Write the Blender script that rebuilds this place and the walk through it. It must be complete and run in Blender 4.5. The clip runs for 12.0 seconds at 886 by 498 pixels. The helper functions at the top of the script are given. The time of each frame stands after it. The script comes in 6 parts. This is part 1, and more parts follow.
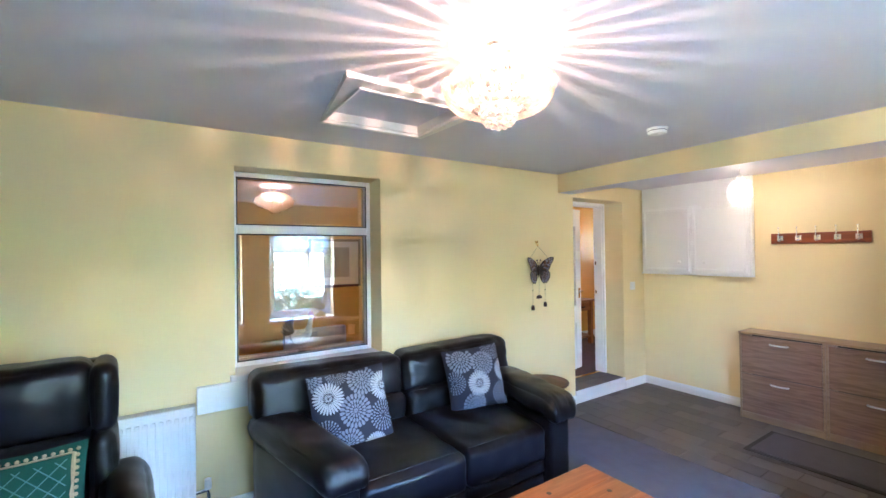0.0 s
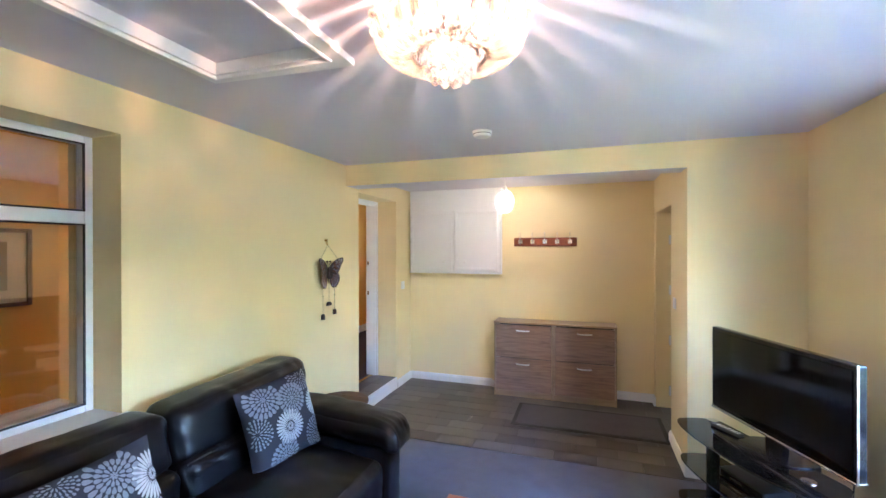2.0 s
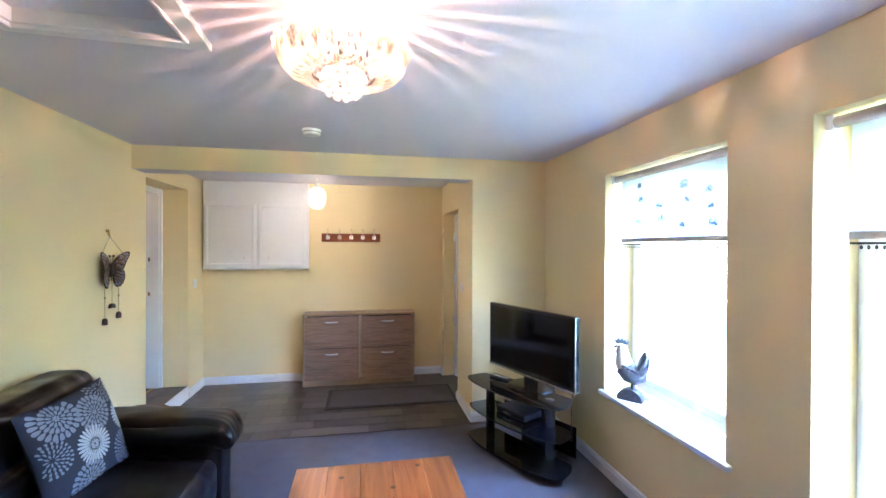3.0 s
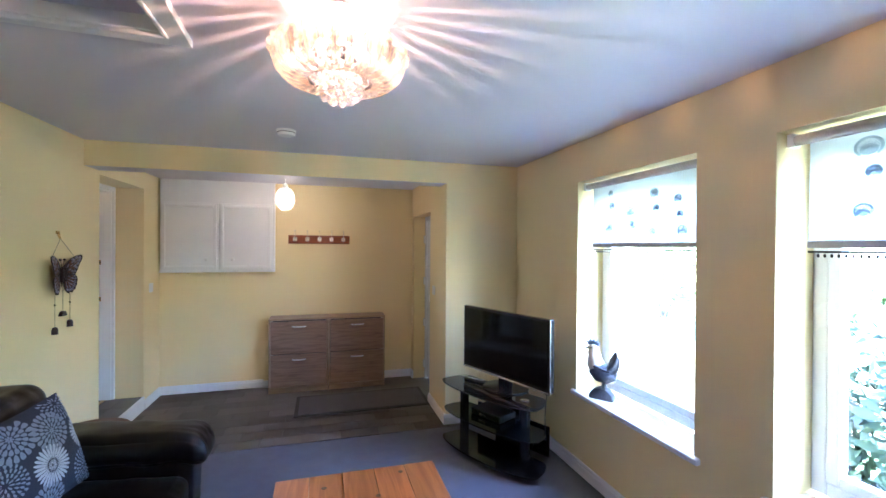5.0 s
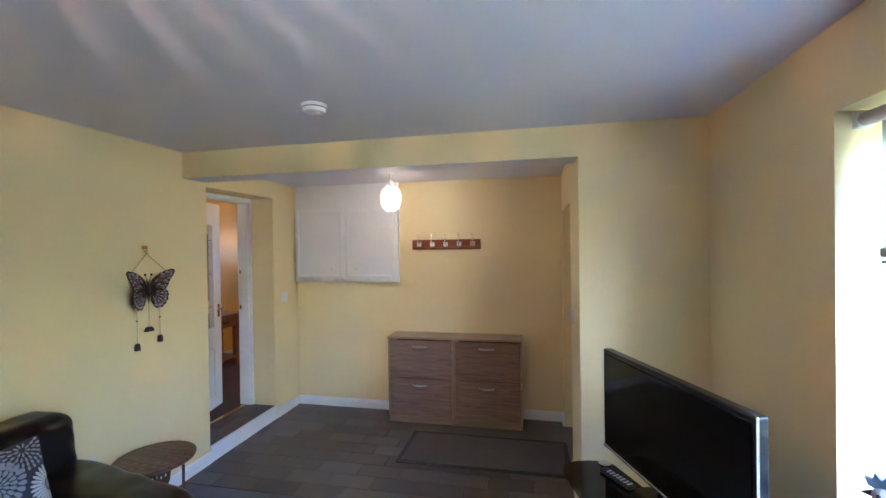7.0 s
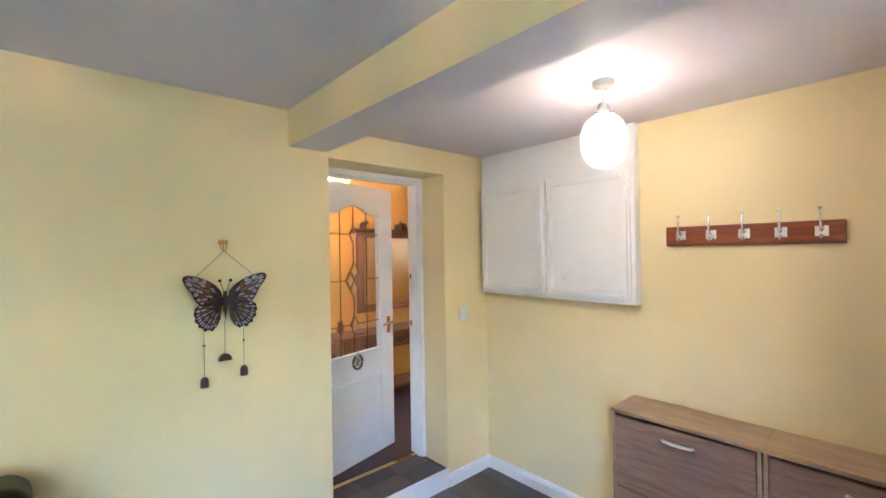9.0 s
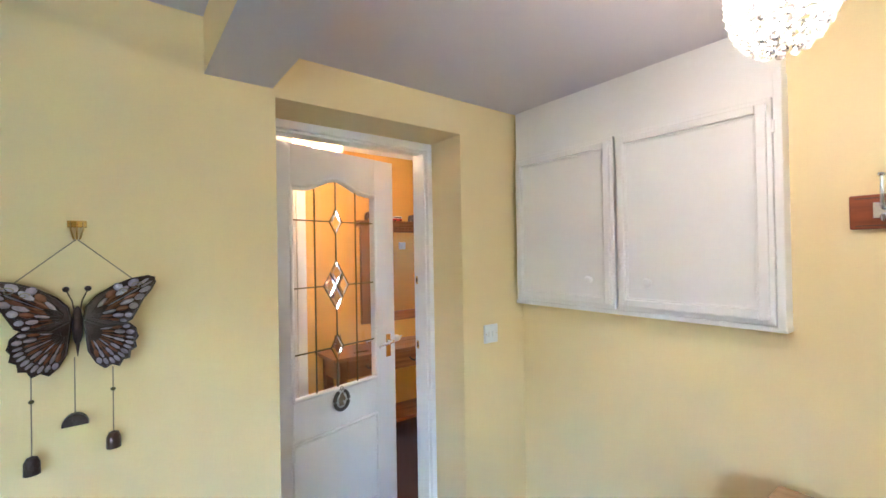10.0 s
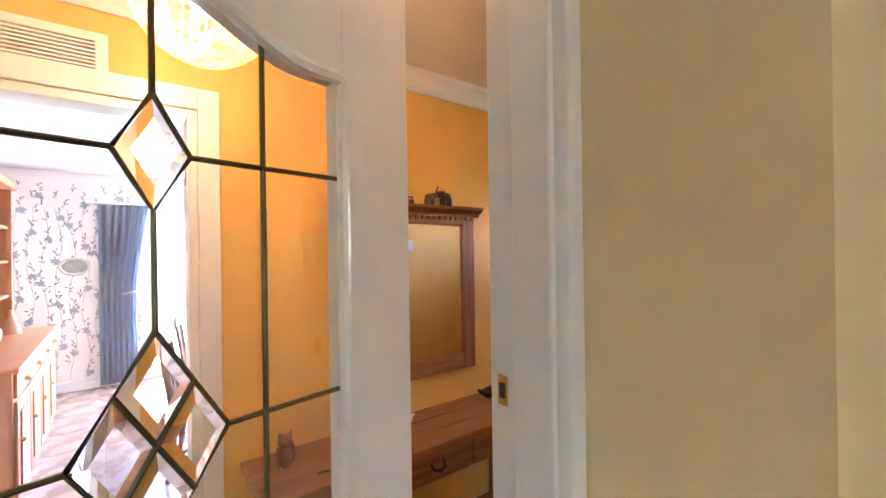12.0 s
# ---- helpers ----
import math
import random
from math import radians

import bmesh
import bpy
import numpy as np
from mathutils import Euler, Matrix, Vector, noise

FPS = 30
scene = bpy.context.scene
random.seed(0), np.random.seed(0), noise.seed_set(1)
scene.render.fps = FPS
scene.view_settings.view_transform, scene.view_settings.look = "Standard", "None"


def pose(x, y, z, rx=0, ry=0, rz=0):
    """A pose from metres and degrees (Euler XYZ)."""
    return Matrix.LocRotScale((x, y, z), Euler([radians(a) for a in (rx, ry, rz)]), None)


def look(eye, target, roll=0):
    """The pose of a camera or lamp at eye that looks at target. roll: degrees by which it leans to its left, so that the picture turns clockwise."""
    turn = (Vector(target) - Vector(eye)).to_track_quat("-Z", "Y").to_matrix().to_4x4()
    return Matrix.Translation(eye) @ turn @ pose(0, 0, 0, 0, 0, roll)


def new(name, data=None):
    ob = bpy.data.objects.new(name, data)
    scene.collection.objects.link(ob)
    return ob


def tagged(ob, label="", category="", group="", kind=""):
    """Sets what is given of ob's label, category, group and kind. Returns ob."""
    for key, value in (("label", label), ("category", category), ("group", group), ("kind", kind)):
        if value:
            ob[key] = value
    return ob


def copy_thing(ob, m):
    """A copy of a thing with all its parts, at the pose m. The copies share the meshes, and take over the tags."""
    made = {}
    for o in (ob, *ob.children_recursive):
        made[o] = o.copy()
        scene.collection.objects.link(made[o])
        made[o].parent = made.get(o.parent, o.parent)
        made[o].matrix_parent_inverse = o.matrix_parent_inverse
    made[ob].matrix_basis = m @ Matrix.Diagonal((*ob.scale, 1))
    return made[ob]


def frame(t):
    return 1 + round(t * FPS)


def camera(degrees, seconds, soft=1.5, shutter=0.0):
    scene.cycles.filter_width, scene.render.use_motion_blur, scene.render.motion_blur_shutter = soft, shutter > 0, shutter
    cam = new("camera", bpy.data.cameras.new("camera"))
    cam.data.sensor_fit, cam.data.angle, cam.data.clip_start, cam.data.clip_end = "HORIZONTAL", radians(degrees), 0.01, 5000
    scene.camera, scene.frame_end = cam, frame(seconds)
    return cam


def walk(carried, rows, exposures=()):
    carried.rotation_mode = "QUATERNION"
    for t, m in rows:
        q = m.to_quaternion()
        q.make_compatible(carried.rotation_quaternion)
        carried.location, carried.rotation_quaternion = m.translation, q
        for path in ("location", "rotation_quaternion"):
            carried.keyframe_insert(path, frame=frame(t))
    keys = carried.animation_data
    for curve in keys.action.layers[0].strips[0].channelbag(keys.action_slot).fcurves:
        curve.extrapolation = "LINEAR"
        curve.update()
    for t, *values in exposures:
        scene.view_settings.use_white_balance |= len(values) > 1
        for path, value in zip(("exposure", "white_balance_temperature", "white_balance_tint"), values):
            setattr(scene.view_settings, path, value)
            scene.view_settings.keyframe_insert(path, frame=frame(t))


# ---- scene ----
cam = camera(92.7, 12.0)
PATH = [
    (0, (1.779, 1.605, 1.518), (0.110, 2.708, 1.536), -0.7),
    (0.5, (1.623, 1.688, 1.513), (0.081, 2.962, 1.525), -0.7),
    (1, (1.381, 1.779, 1.549), (-0.004, 3.222, 1.552), -0.6),
    (1.2, (1.248, 1.769, 1.551), (-0.038, 3.300, 1.555), -0.6),
    (1.5, (1.078, 1.736, 1.561), (-0.003, 3.418, 1.558), -0.4),
    (2, (0.951, 1.578, 1.545), (0.315, 3.474, 1.540), -0.1),
    (2.5, (0.854, 1.400, 1.527), (0.748, 3.397, 1.520), 0.1),
    (2.8, (0.767, 1.323, 1.510), (0.955, 3.314, 1.503), 0.2),
    (3, (0.682, 1.270, 1.509), (1.052, 3.235, 1.498), 0.2),
    (3.2, (0.602, 1.228, 1.508), (1.143, 3.153, 1.492), -0.1),
    (4.8, (0.501, 1.262, 1.523), (1.096, 3.171, 1.515), 0.4),
    (5, (0.568, 1.292, 1.534), (1.120, 3.214, 1.525), 0.4),
    (5.5, (0.786, 1.421, 1.558), (1.144, 3.389, 1.551), 0.1),
    (6, (0.975, 1.661, 1.585), (1.127, 3.655, 1.552), -0.3),
    (6.5, (1.176, 1.977, 1.564), (1.044, 3.972, 1.552), -0.2),
    (7, (1.351, 2.307, 1.590), (0.934, 4.264, 1.577), -0.8),
    (7.2, (1.394, 2.472, 1.572), (0.861, 4.400, 1.564), -0.6),
    (8.8, (1.132, 3.814, 1.551), (-0.264, 5.246, 1.556), -1.0),
    (9, (1.047, 3.966, 1.557), (-0.442, 5.302, 1.563), -0.9),
    (9.2, (0.937, 4.105, 1.553), (-0.604, 5.379, 1.559), -1.0),
    (9.5, (0.780, 4.312, 1.541), (-0.798, 5.540, 1.551), -1.0),
    (10, (0.467, 4.588, 1.518), (-1.123, 5.802, 1.532), -1.0),
    (10.5, (0.095, 4.792, 1.529), (-1.493, 6.007, 1.545), -0.8),
    (10.7, (-0.048, 4.887, 1.523), (-1.634, 6.106, 1.535), -0.9),
    (11.3, (-0.480, 5.173, 1.541), (-2.065, 6.393, 1.543), -0.8),
    (11.7, (-0.759, 5.309, 1.548), (-2.347, 6.525, 1.552), -0.9),
    (12, (-0.945, 5.392, 1.567), (-2.531, 6.609, 1.569), -0.8),
]
EXPOSURE = [(0, 6.85, 5200, 17), (2.5, 6.85, 5200, 17), (3.2, 6.65, 5150, 18), (4.8, 6.3, 5120, 18), (6.5, 5.98, 5150, 18), (7.2, 6.25, 5150, 17), (9, 6.72, 5200, 16), (11, 6.7, 5250, 15), (12, 6.42, 5600, 15)]
walk(cam, [(t, look(eye, target, roll)) for t, eye, target, roll in PATH], EXPOSURE)

# ---------------------------------------------------------------- light
world = bpy.data.worlds.new("sky")
scene.world = world
world.use_nodes = True
wn = world.node_tree.nodes
sky = wn.new("ShaderNodeTexSky")
sky.sky_type, sky.sun_disc = "NISHITA", False
sky.sun_elevation, sky.sun_rotation = radians(52), radians(192)
wn["Background"].inputs["Strength"].default_value = 0.15
world.node_tree.links.new(sky.outputs["Color"], wn["Background"].inputs["Color"])


def lamp(name, kind, power, colour, m, **settings):
    data = bpy.data.lights.new(name, kind)
    data.energy, data.color = power, colour
    if kind == "AREA":
        data.shape = "RECTANGLE"
        data.size, data.size_y = settings["size"]
    elif kind == "SUN":
        data.angle = radians(settings["angle"])
    else:
        data.shadow_soft_size = settings["radius"]
    ob = new(name, data)
    ob.matrix_world = m
    return tagged(ob, kind="structure")


lamp("sun", "SUN", 5.0, (1.0, 0.95, 0.86), look((0, 0, 0), (0.128, 0.602, -0.788)), angle=0.5)
WARM = (1.0, 0.74, 0.48)
# Added area lamp inside window_4 that boosts its daylight; no fitting there.
lamp("dining_light", "AREA", 1.5, (1.0, 0.97, 0.93), look((-6.8, 6.5, 1.3), (-4, 6.2, 1.0)), size=(1.4, 1.8))
lamp("chandelier_bulb", "POINT", 0.52, (1.0, 0.58, 0.35), pose(0.62, 2.62, 2.130), radius=0.008)
lamp("pendant_bulb", "POINT", 0.33, WARM, pose(0.235, 5.555, 1.985), radius=0.03)
lamp("hall_bulb", "POINT", 0.48, (1.0, 0.64, 0.32), pose(-2.05, 5.53, 2.19), radius=0.05)


# ---------------------------------------------------------------- materials
def mat(name, base, rough=0.6, metal=0.0, var=0.12, scale=3.0, grain=0.06, gscale=90.0, bump=0.1, spec=0.5, stretch=None, coat=0.0, per_piece=0.0):
    """A surface with slow stains, fine grain and relief, in metres of the object's own space."""
    m = bpy.data.materials.new(name)
    m.use_nodes = True
    n, l = m.node_tree.nodes, m.node_tree.links
    p = n["Principled BSDF"]
    p.inputs["Metallic"].default_value = metal
    p.inputs["Specular IOR Level"].default_value = spec
    p.inputs["Coat Weight"].default_value = coat
    co = n.new("ShaderNodeTexCoord")
    src = co.outputs["Object"]
    if stretch:
        mp = n.new("ShaderNodeMapping")
        mp.inputs["Scale"].default_value = stretch
        l.new(src, mp.inputs["Vector"])
        src = mp.outputs["Vector"]
    big, small = n.new("ShaderNodeTexNoise"), n.new("ShaderNodeTexNoise")
    for tex, s, d in ((big, scale, 4), (small, gscale, 3)):
        tex.inputs["Scale"].default_value, tex.inputs["Detail"].default_value = s, d
        l.new(src, tex.inputs["Vector"])
    total = n.new("ShaderNodeMath")
    total.operation = "MULTIPLY_ADD"
    l.new(small.outputs["Fac"], total.inputs[0])
    total.inputs[1].default_value = grain * 2
    amount = n.new("ShaderNodeMath")
    amount.operation = "MULTIPLY_ADD"
    l.new(big.outputs["Fac"], amount.inputs[0])
    amount.inputs[1].default_value = var * 2
    amount.inputs[2].default_value = 1 - var - grain
    l.new(amount.outputs[0], total.inputs[2])
    value = total.outputs[0]
    if per_piece:
        info, piece = n.new("ShaderNodeObjectInfo"), n.new("ShaderNodeMath")
        piece.operation = "MULTIPLY_ADD"
        l.new(info.outputs["Random"], piece.inputs[0])
        piece.inputs[1].default_value = per_piece * 2
        piece.inputs[2].default_value = 1 - per_piece
        both = n.new("ShaderNodeMath")
        both.operation = "MULTIPLY"
        l.new(value, both.inputs[0])
        l.new(piece.outputs[0], both.inputs[1])
        value = both.outputs[0]
    mul = n.new("ShaderNodeVectorMath")
    mul.operation = "SCALE"
    mul.inputs[0].default_value = base
    l.new(value, mul.inputs["Scale"])
    l.new(mul.outputs[0], p.inputs["Base Color"])
    rg = n.new("ShaderNodeMath")
    rg.operation = "MULTIPLY_ADD"
    l.new(big.outputs["Fac"], rg.inputs[0])
    rg.inputs[1].default_value = 0.16
    rg.inputs[2].default_value = rough - 0.08
    l.new(rg.outputs[0], p.inputs["Roughness"])
    if bump:
        b = n.new("ShaderNodeBump")
        b.inputs["Strength"].default_value, b.inputs["Distance"].default_value = bump, 0.004
        l.new(small.outputs["Fac"], b.inputs["Height"])
        l.new(b.outputs["Normal"], p.inputs["Normal"])
    return m


def wood(name, dark, light, rough=0.45, axis=1, scale=5.0, coat=0.0, per_piece=0.0):
    """Long-grained timber; axis is the way of the grain."""
    m = mat(name, light, rough, var=0.05, grain=0.05, bump=0.05, coat=coat, per_piece=per_piece)
    n, l = m.node_tree.nodes, m.node_tree.links
    p = n["Principled BSDF"]
    co, mp = n.new("ShaderNodeTexCoord"), n.new("ShaderNodeMapping")
    s = [scale * 5, scale * 5, scale * 5]
    s[axis] = scale * 0.45
    mp.inputs["Scale"].default_value = s
    l.new(co.outputs["Object"], mp.inputs["Vector"])
    tex = n.new("ShaderNodeTexNoise")
    tex.inputs["Scale"].default_value, tex.inputs["Detail"].default_value, tex.inputs["Distortion"].default_value = 1.0, 6, 1.2
    l.new(mp.outputs["Vector"], tex.inputs["Vector"])
    ramp = n.new("ShaderNodeValToRGB")
    ramp.color_ramp.elements[0].position, ramp.color_ramp.elements[1].position = 0.32, 0.62
    ramp.color_ramp.elements[0].color, ramp.color_ramp.elements[1].color = (*dark, 1), (*light, 1)
    l.new(tex.outputs["Fac"], ramp.inputs["Fac"])
    old = p.inputs["Base Color"].links[0].from_node
    l.new(ramp.outputs["Color"], old.inputs[0])
    return m


def glass_pane(name, mirror, tint=(1, 1, 1), rough=0.0):
    """Window glass: clear, with a share of mirror reflection."""
    m = bpy.data.materials.new(name)
    m.use_nodes = True
    n, l = m.node_tree.nodes, m.node_tree.links
    n.remove(n["Principled BSDF"])
    clear, gloss, mix = n.new("ShaderNodeBsdfTransparent"), n.new("ShaderNodeBsdfGlossy"), n.new("ShaderNodeMixShader")
    clear.inputs["Color"].default_value = (*tint, 1)
    gloss.inputs["Roughness"].default_value = rough
    mix.inputs["Fac"].default_value = mirror
    l.new(clear.outputs[0], mix.inputs[1])
    l.new(gloss.outputs[0], mix.inputs[2])
    l.new(mix.outputs[0], n["Material Output"].inputs["Surface"])
    return m


def glow(name, colour, strength):
    m = bpy.data.materials.new(name)
    m.use_nodes = True
    p = m.node_tree.nodes["Principled BSDF"]
    p.inputs["Base Color"].default_value = (*colour, 1)
    p.inputs["Emission Color"].default_value = (*colour, 1)
    p.inputs["Emission Strength"].default_value = strength
    p.inputs["Roughness"].default_value = 0.3
    return m


YELLOW = mat("yellow_wall_paint", (0.80, 0.66, 0.355), 0.55, var=0.035, scale=1.6, grain=0.02, gscale=140, bump=0.10)
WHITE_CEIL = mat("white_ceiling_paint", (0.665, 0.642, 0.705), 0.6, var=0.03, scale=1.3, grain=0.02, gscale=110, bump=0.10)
WHITE = mat("white_gloss_paint", (0.80, 0.80, 0.80), 0.32, var=0.04, scale=5, grain=0.02, gscale=60, bump=0.05)
UPVC = mat("white_window_plastic", (0.82, 0.83, 0.84), 0.25, var=0.02, grain=0.01, bump=0.02)
ORANGE = mat("orange_hall_paint", (0.78, 0.44, 0.09), 0.55, var=0.05, scale=2, grain=0.02, gscale=120, bump=0.12)
HALL_CEIL = mat("hall_ceiling_paint", (0.74, 0.66, 0.52), 0.7, var=0.05, gscale=60, grain=0.06, bump=0.5)
CARPET = mat("grey_carpet", (0.130, 0.128, 0.150), 0.95, var=0.20, scale=9, grain=0.42, gscale=240, bump=0.9, spec=0.1)
VINYL = mat("slate_vinyl", (0.072, 0.062, 0.058), 0.42, var=0.32, scale=9, grain=0.10, gscale=70, bump=0.12, per_piece=0.42)
VINYL_JOINT = mat("vinyl_joint", (0.035, 0.03, 0.027), 0.6)
HALL_CARPET = mat("dark_hall_floor", (0.075, 0.045, 0.038), 0.8, var=0.2, grain=0.2, gscale=200, bump=0.5)
LEATHER = mat("black_leather", (0.006, 0.006, 0.008), 0.33, var=0.25, scale=6, grain=0.12, gscale=260, bump=0.16, spec=0.36)
STITCH = mat("dark_stitching", (0.03, 0.03, 0.032), 0.6)
NAVY = mat("navy_cushion_cloth", (0.018, 0.022, 0.040), 0.75, var=0.15, grain=0.2, gscale=500, bump=0.3)
SILVER_PRINT = mat("silver_flower_print", (0.20, 0.215, 0.275), 0.55, var=0.2, scale=60, grain=0.12, gscale=300, bump=0.2)
WHITE_PRINT = mat("white_flower_print", (0.44, 0.45, 0.50), 0.55, var=0.12, scale=50, grain=0.1, gscale=300, bump=0.2)
PINE = wood("orange_pine", (0.33, 0.115, 0.03), (0.52, 0.215, 0.065), 0.33, axis=0, coat=0.25, per_piece=0.10)
PINE_X = wood("hall_pine", (0.19, 0.070, 0.022), (0.34, 0.150, 0.050), 0.4, axis=1, coat=0.15)
PINE_Z = wood("upright_pine", (0.17, 0.060, 0.018), (0.30, 0.125, 0.040), 0.4, axis=2, coat=0.15)
RED_WOOD = wood("red_stained_wood", (0.16, 0.034, 0.008), (0.30, 0.075, 0.018), 0.35, axis=0, coat=0.3)
CARVED = wood("carved_brown_wood", (0.055, 0.022, 0.012), (0.13, 0.055, 0.028), 0.42, axis=0)
SHOE_FRONT = wood("brown_wood_laminate", (0.20, 0.115, 0.074), (0.31, 0.19, 0.125), 0.45, axis=0, scale=7)
SHOE_CASE = wood("light_wood_laminate", (0.30, 0.205, 0.125), (0.40, 0.285, 0.18), 0.45, axis=0, scale=7)
CHROME = mat("polished_chrome", (0.78, 0.78, 0.80), 0.24, 1.0, var=0.03, grain=0.0, bump=0)
BRASS = mat("polished_brass", (0.70, 0.48, 0.17), 0.2, 1.0, var=0.06, grain=0.02, bump=0)
BLACK_GLASS = mat("black_glass", (0.006, 0.006, 0.007), 0.08, var=0.05, grain=0, bump=0, spec=0.3)
BLACK_GLOSS = mat("black_gloss_plastic", (0.008, 0.008, 0.009), 0.18, var=0.05, grain=0, bump=0)
BLACK_MATT = mat("black_matt_plastic", (0.015, 0.015, 0.016), 0.5, var=0.1, bump=0.1)
MAT_GREY = mat("grey_mat_pile", (0.105, 0.100, 0.104), 0.95, var=0.15, scale=10, grain=0.3, gscale=400, bump=0.8, spec=0.1)
MAT_EDGE = mat("black_rubber", (0.018, 0.017, 0.017), 0.75, bump=0.3)
BRONZE = mat("bronzed_tin", (0.060, 0.042, 0.040), 0.32, 0.75, var=0.5, scale=35, grain=0.25, gscale=160, bump=0.7)
BRONZE_LIGHT = mat("rubbed_bronze", (0.30, 0.25, 0.19), 0.35, 0.8, var=0.3, scale=40, bump=0.4)
LEAD = mat("lead_came", (0.13, 0.115, 0.055), 0.42, 0.7, var=0.25, scale=30, grain=0.1, bump=0.3)
GLASS = glass_pane("window_glass", 0.06)
INNER_GLASS = glass_pane("inner_window_glass", 0.20)
BEVEL_GLASS = mat("bevelled_glass", (0.97, 0.98, 0.97), 0.08, var=0.0, grain=0.0, bump=0)
BEVEL_GLASS.node_tree.nodes["Principled BSDF"].inputs["Transmission Weight"].default_value = 1.0
BEVEL_GLASS.node_tree.nodes["Principled BSDF"].inputs["Roughness"].links[0].from_node.inputs[1].default_value = 0.0
BEVEL_GLASS.node_tree.nodes["Principled BSDF"].inputs["Roughness"].links[0].from_node.inputs[2].default_value = 0.01
MIRROR = mat("mirror_silver", (0.88, 0.87, 0.84), 0.1, 1.0, var=0.0, grain=0, bump=0)
MIRROR.node_tree.nodes["Principled BSDF"].inputs["Roughness"].links[0].from_node.inputs[1].default_value = 0.0
MIRROR.node_tree.nodes["Principled BSDF"].inputs["Roughness"].links[0].from_node.inputs[2].default_value = 0.02
BASE_WHITE = mat("white_skirting_paint", (0.78, 0.78, 0.79), 0.35, var=0.05, scale=4, grain=0.02, bump=0.05)
PLASTIC = mat("white_plastic", (0.78, 0.78, 0.77), 0.35, var=0.02, grain=0.01, bump=0)


# ---------------------------------------------------------------- mesh helpers
def part(name, bm, material, parent=None, label="", smooth=False):
    """Links a bmesh as one mesh object, under a thing or part if one is given."""
    me = bpy.data.meshes.new(name)
    bm.normal_update()
    bm.to_mesh(me)
    bm.free()
    for m in (material if isinstance(material, (list, tuple)) else [material]):
        me.materials.append(m)
    if smooth:
        me.shade_smooth()
        me.set_sharp_from_angle(angle=radians(42))
    ob = new(name, me)
    if parent is not None:
        ob.parent = parent
    if label:
        tagged(ob, label)
    return ob


def thing(name, m, label, category, group=""):
    ob = new(name)
    ob.empty_display_size = 0.1
    ob.matrix_world = m
    return tagged(ob, label, category, group)


def box(x0, x1, y0, y1, z0, z1, r=0.0, bm=None, seg=2):
    """A block between two corners, its edges rounded by r."""
    own = bmesh.new()
    bmesh.ops.create_cube(own, size=1.0)
    for v in own.verts:
        v.co = ((x0 + x1) / 2 + v.co.x * (x1 - x0), (y0 + y1) / 2 + v.co.y * (y1 - y0), (z0 + z1) / 2 + v.co.z * (z1 - z0))
    if r > 0:
        bmesh.ops.bevel(own, geom=own.edges[:], offset=r, segments=seg, affect="EDGES", profile=0.5)
    return merge(bm, own)


def merge(bm, own):
    if bm is None:
        return own
    me = bpy.data.meshes.new("tmp")
    own.to_mesh(me)
    own.free()
    bm.from_mesh(me)
    bpy.data.meshes.remove(me)
    return bm


def solid(xs, ys, zs, empty, slot=None):
    """Blocks on a grid of planes, less the cells that empty(x, y, z) names, as one closed skin. slot: material number by normal."""
    bm, verts = bmesh.new(), {}

    def full(i, j, k):
        if not (0 <= i < len(xs) - 1 and 0 <= j < len(ys) - 1 and 0 <= k < len(zs) - 1):
            return False
        return not empty((xs[i] + xs[i + 1]) / 2, (ys[j] + ys[j + 1]) / 2, (zs[k] + zs[k + 1]) / 2)

    def vert(i, j, k):
        if (i, j, k) not in verts:
            verts[i, j, k] = bm.verts.new((xs[i], ys[j], zs[k]))
        return verts[i, j, k]

    sides = (((-1, 0, 0), ((0, 0, 0), (0, 0, 1), (0, 1, 1), (0, 1, 0))), ((1, 0, 0), ((1, 0, 0), (1, 1, 0), (1, 1, 1), (1, 0, 1))),
             ((0, -1, 0), ((0, 0, 0), (1, 0, 0), (1, 0, 1), (0, 0, 1))), ((0, 1, 0), ((0, 1, 0), (0, 1, 1), (1, 1, 1), (1, 1, 0))),
             ((0, 0, -1), ((0, 0, 0), (0, 1, 0), (1, 1, 0), (1, 0, 0))), ((0, 0, 1), ((0, 0, 1), (1, 0, 1), (1, 1, 1), (0, 1, 1))))
    for i in range(len(xs) - 1):
        for j in range(len(ys) - 1):
            for k in range(len(zs) - 1):
                if full(i, j, k):
                    for d, corners in sides:
                        if not full(i + d[0], j + d[1], k + d[2]):
                            f = bm.faces.new([vert(i + a, j + b, k + c) for a, b, c in corners])
                            if slot:
                                f.material_index = slot(d, f.calc_center_median())
    return bm


def lathe(profile, n=24, bm=None, at=(0, 0, 0)):
    """A turned shape round z from (radius, height) pairs."""
    own = bmesh.new()
    rings = []
    for r, z in profile:
        rings.append([own.verts.new((at[0] + r * math.cos(2 * math.pi * i / n), at[1] + r * math.sin(2 * math.pi * i / n), at[2] + z)) for i in range(n)])
    for a, b in zip(rings, rings[1:]):
        for i in range(n):
            own.faces.new((a[i], a[(i + 1) % n], b[(i + 1) % n], b[i]))
    own.faces.new(rings[0][::-1])
    own.faces.new(rings[-1])
    bmesh.ops.recalc_face_normals(own, faces=own.faces[:])
    return merge(bm, own)


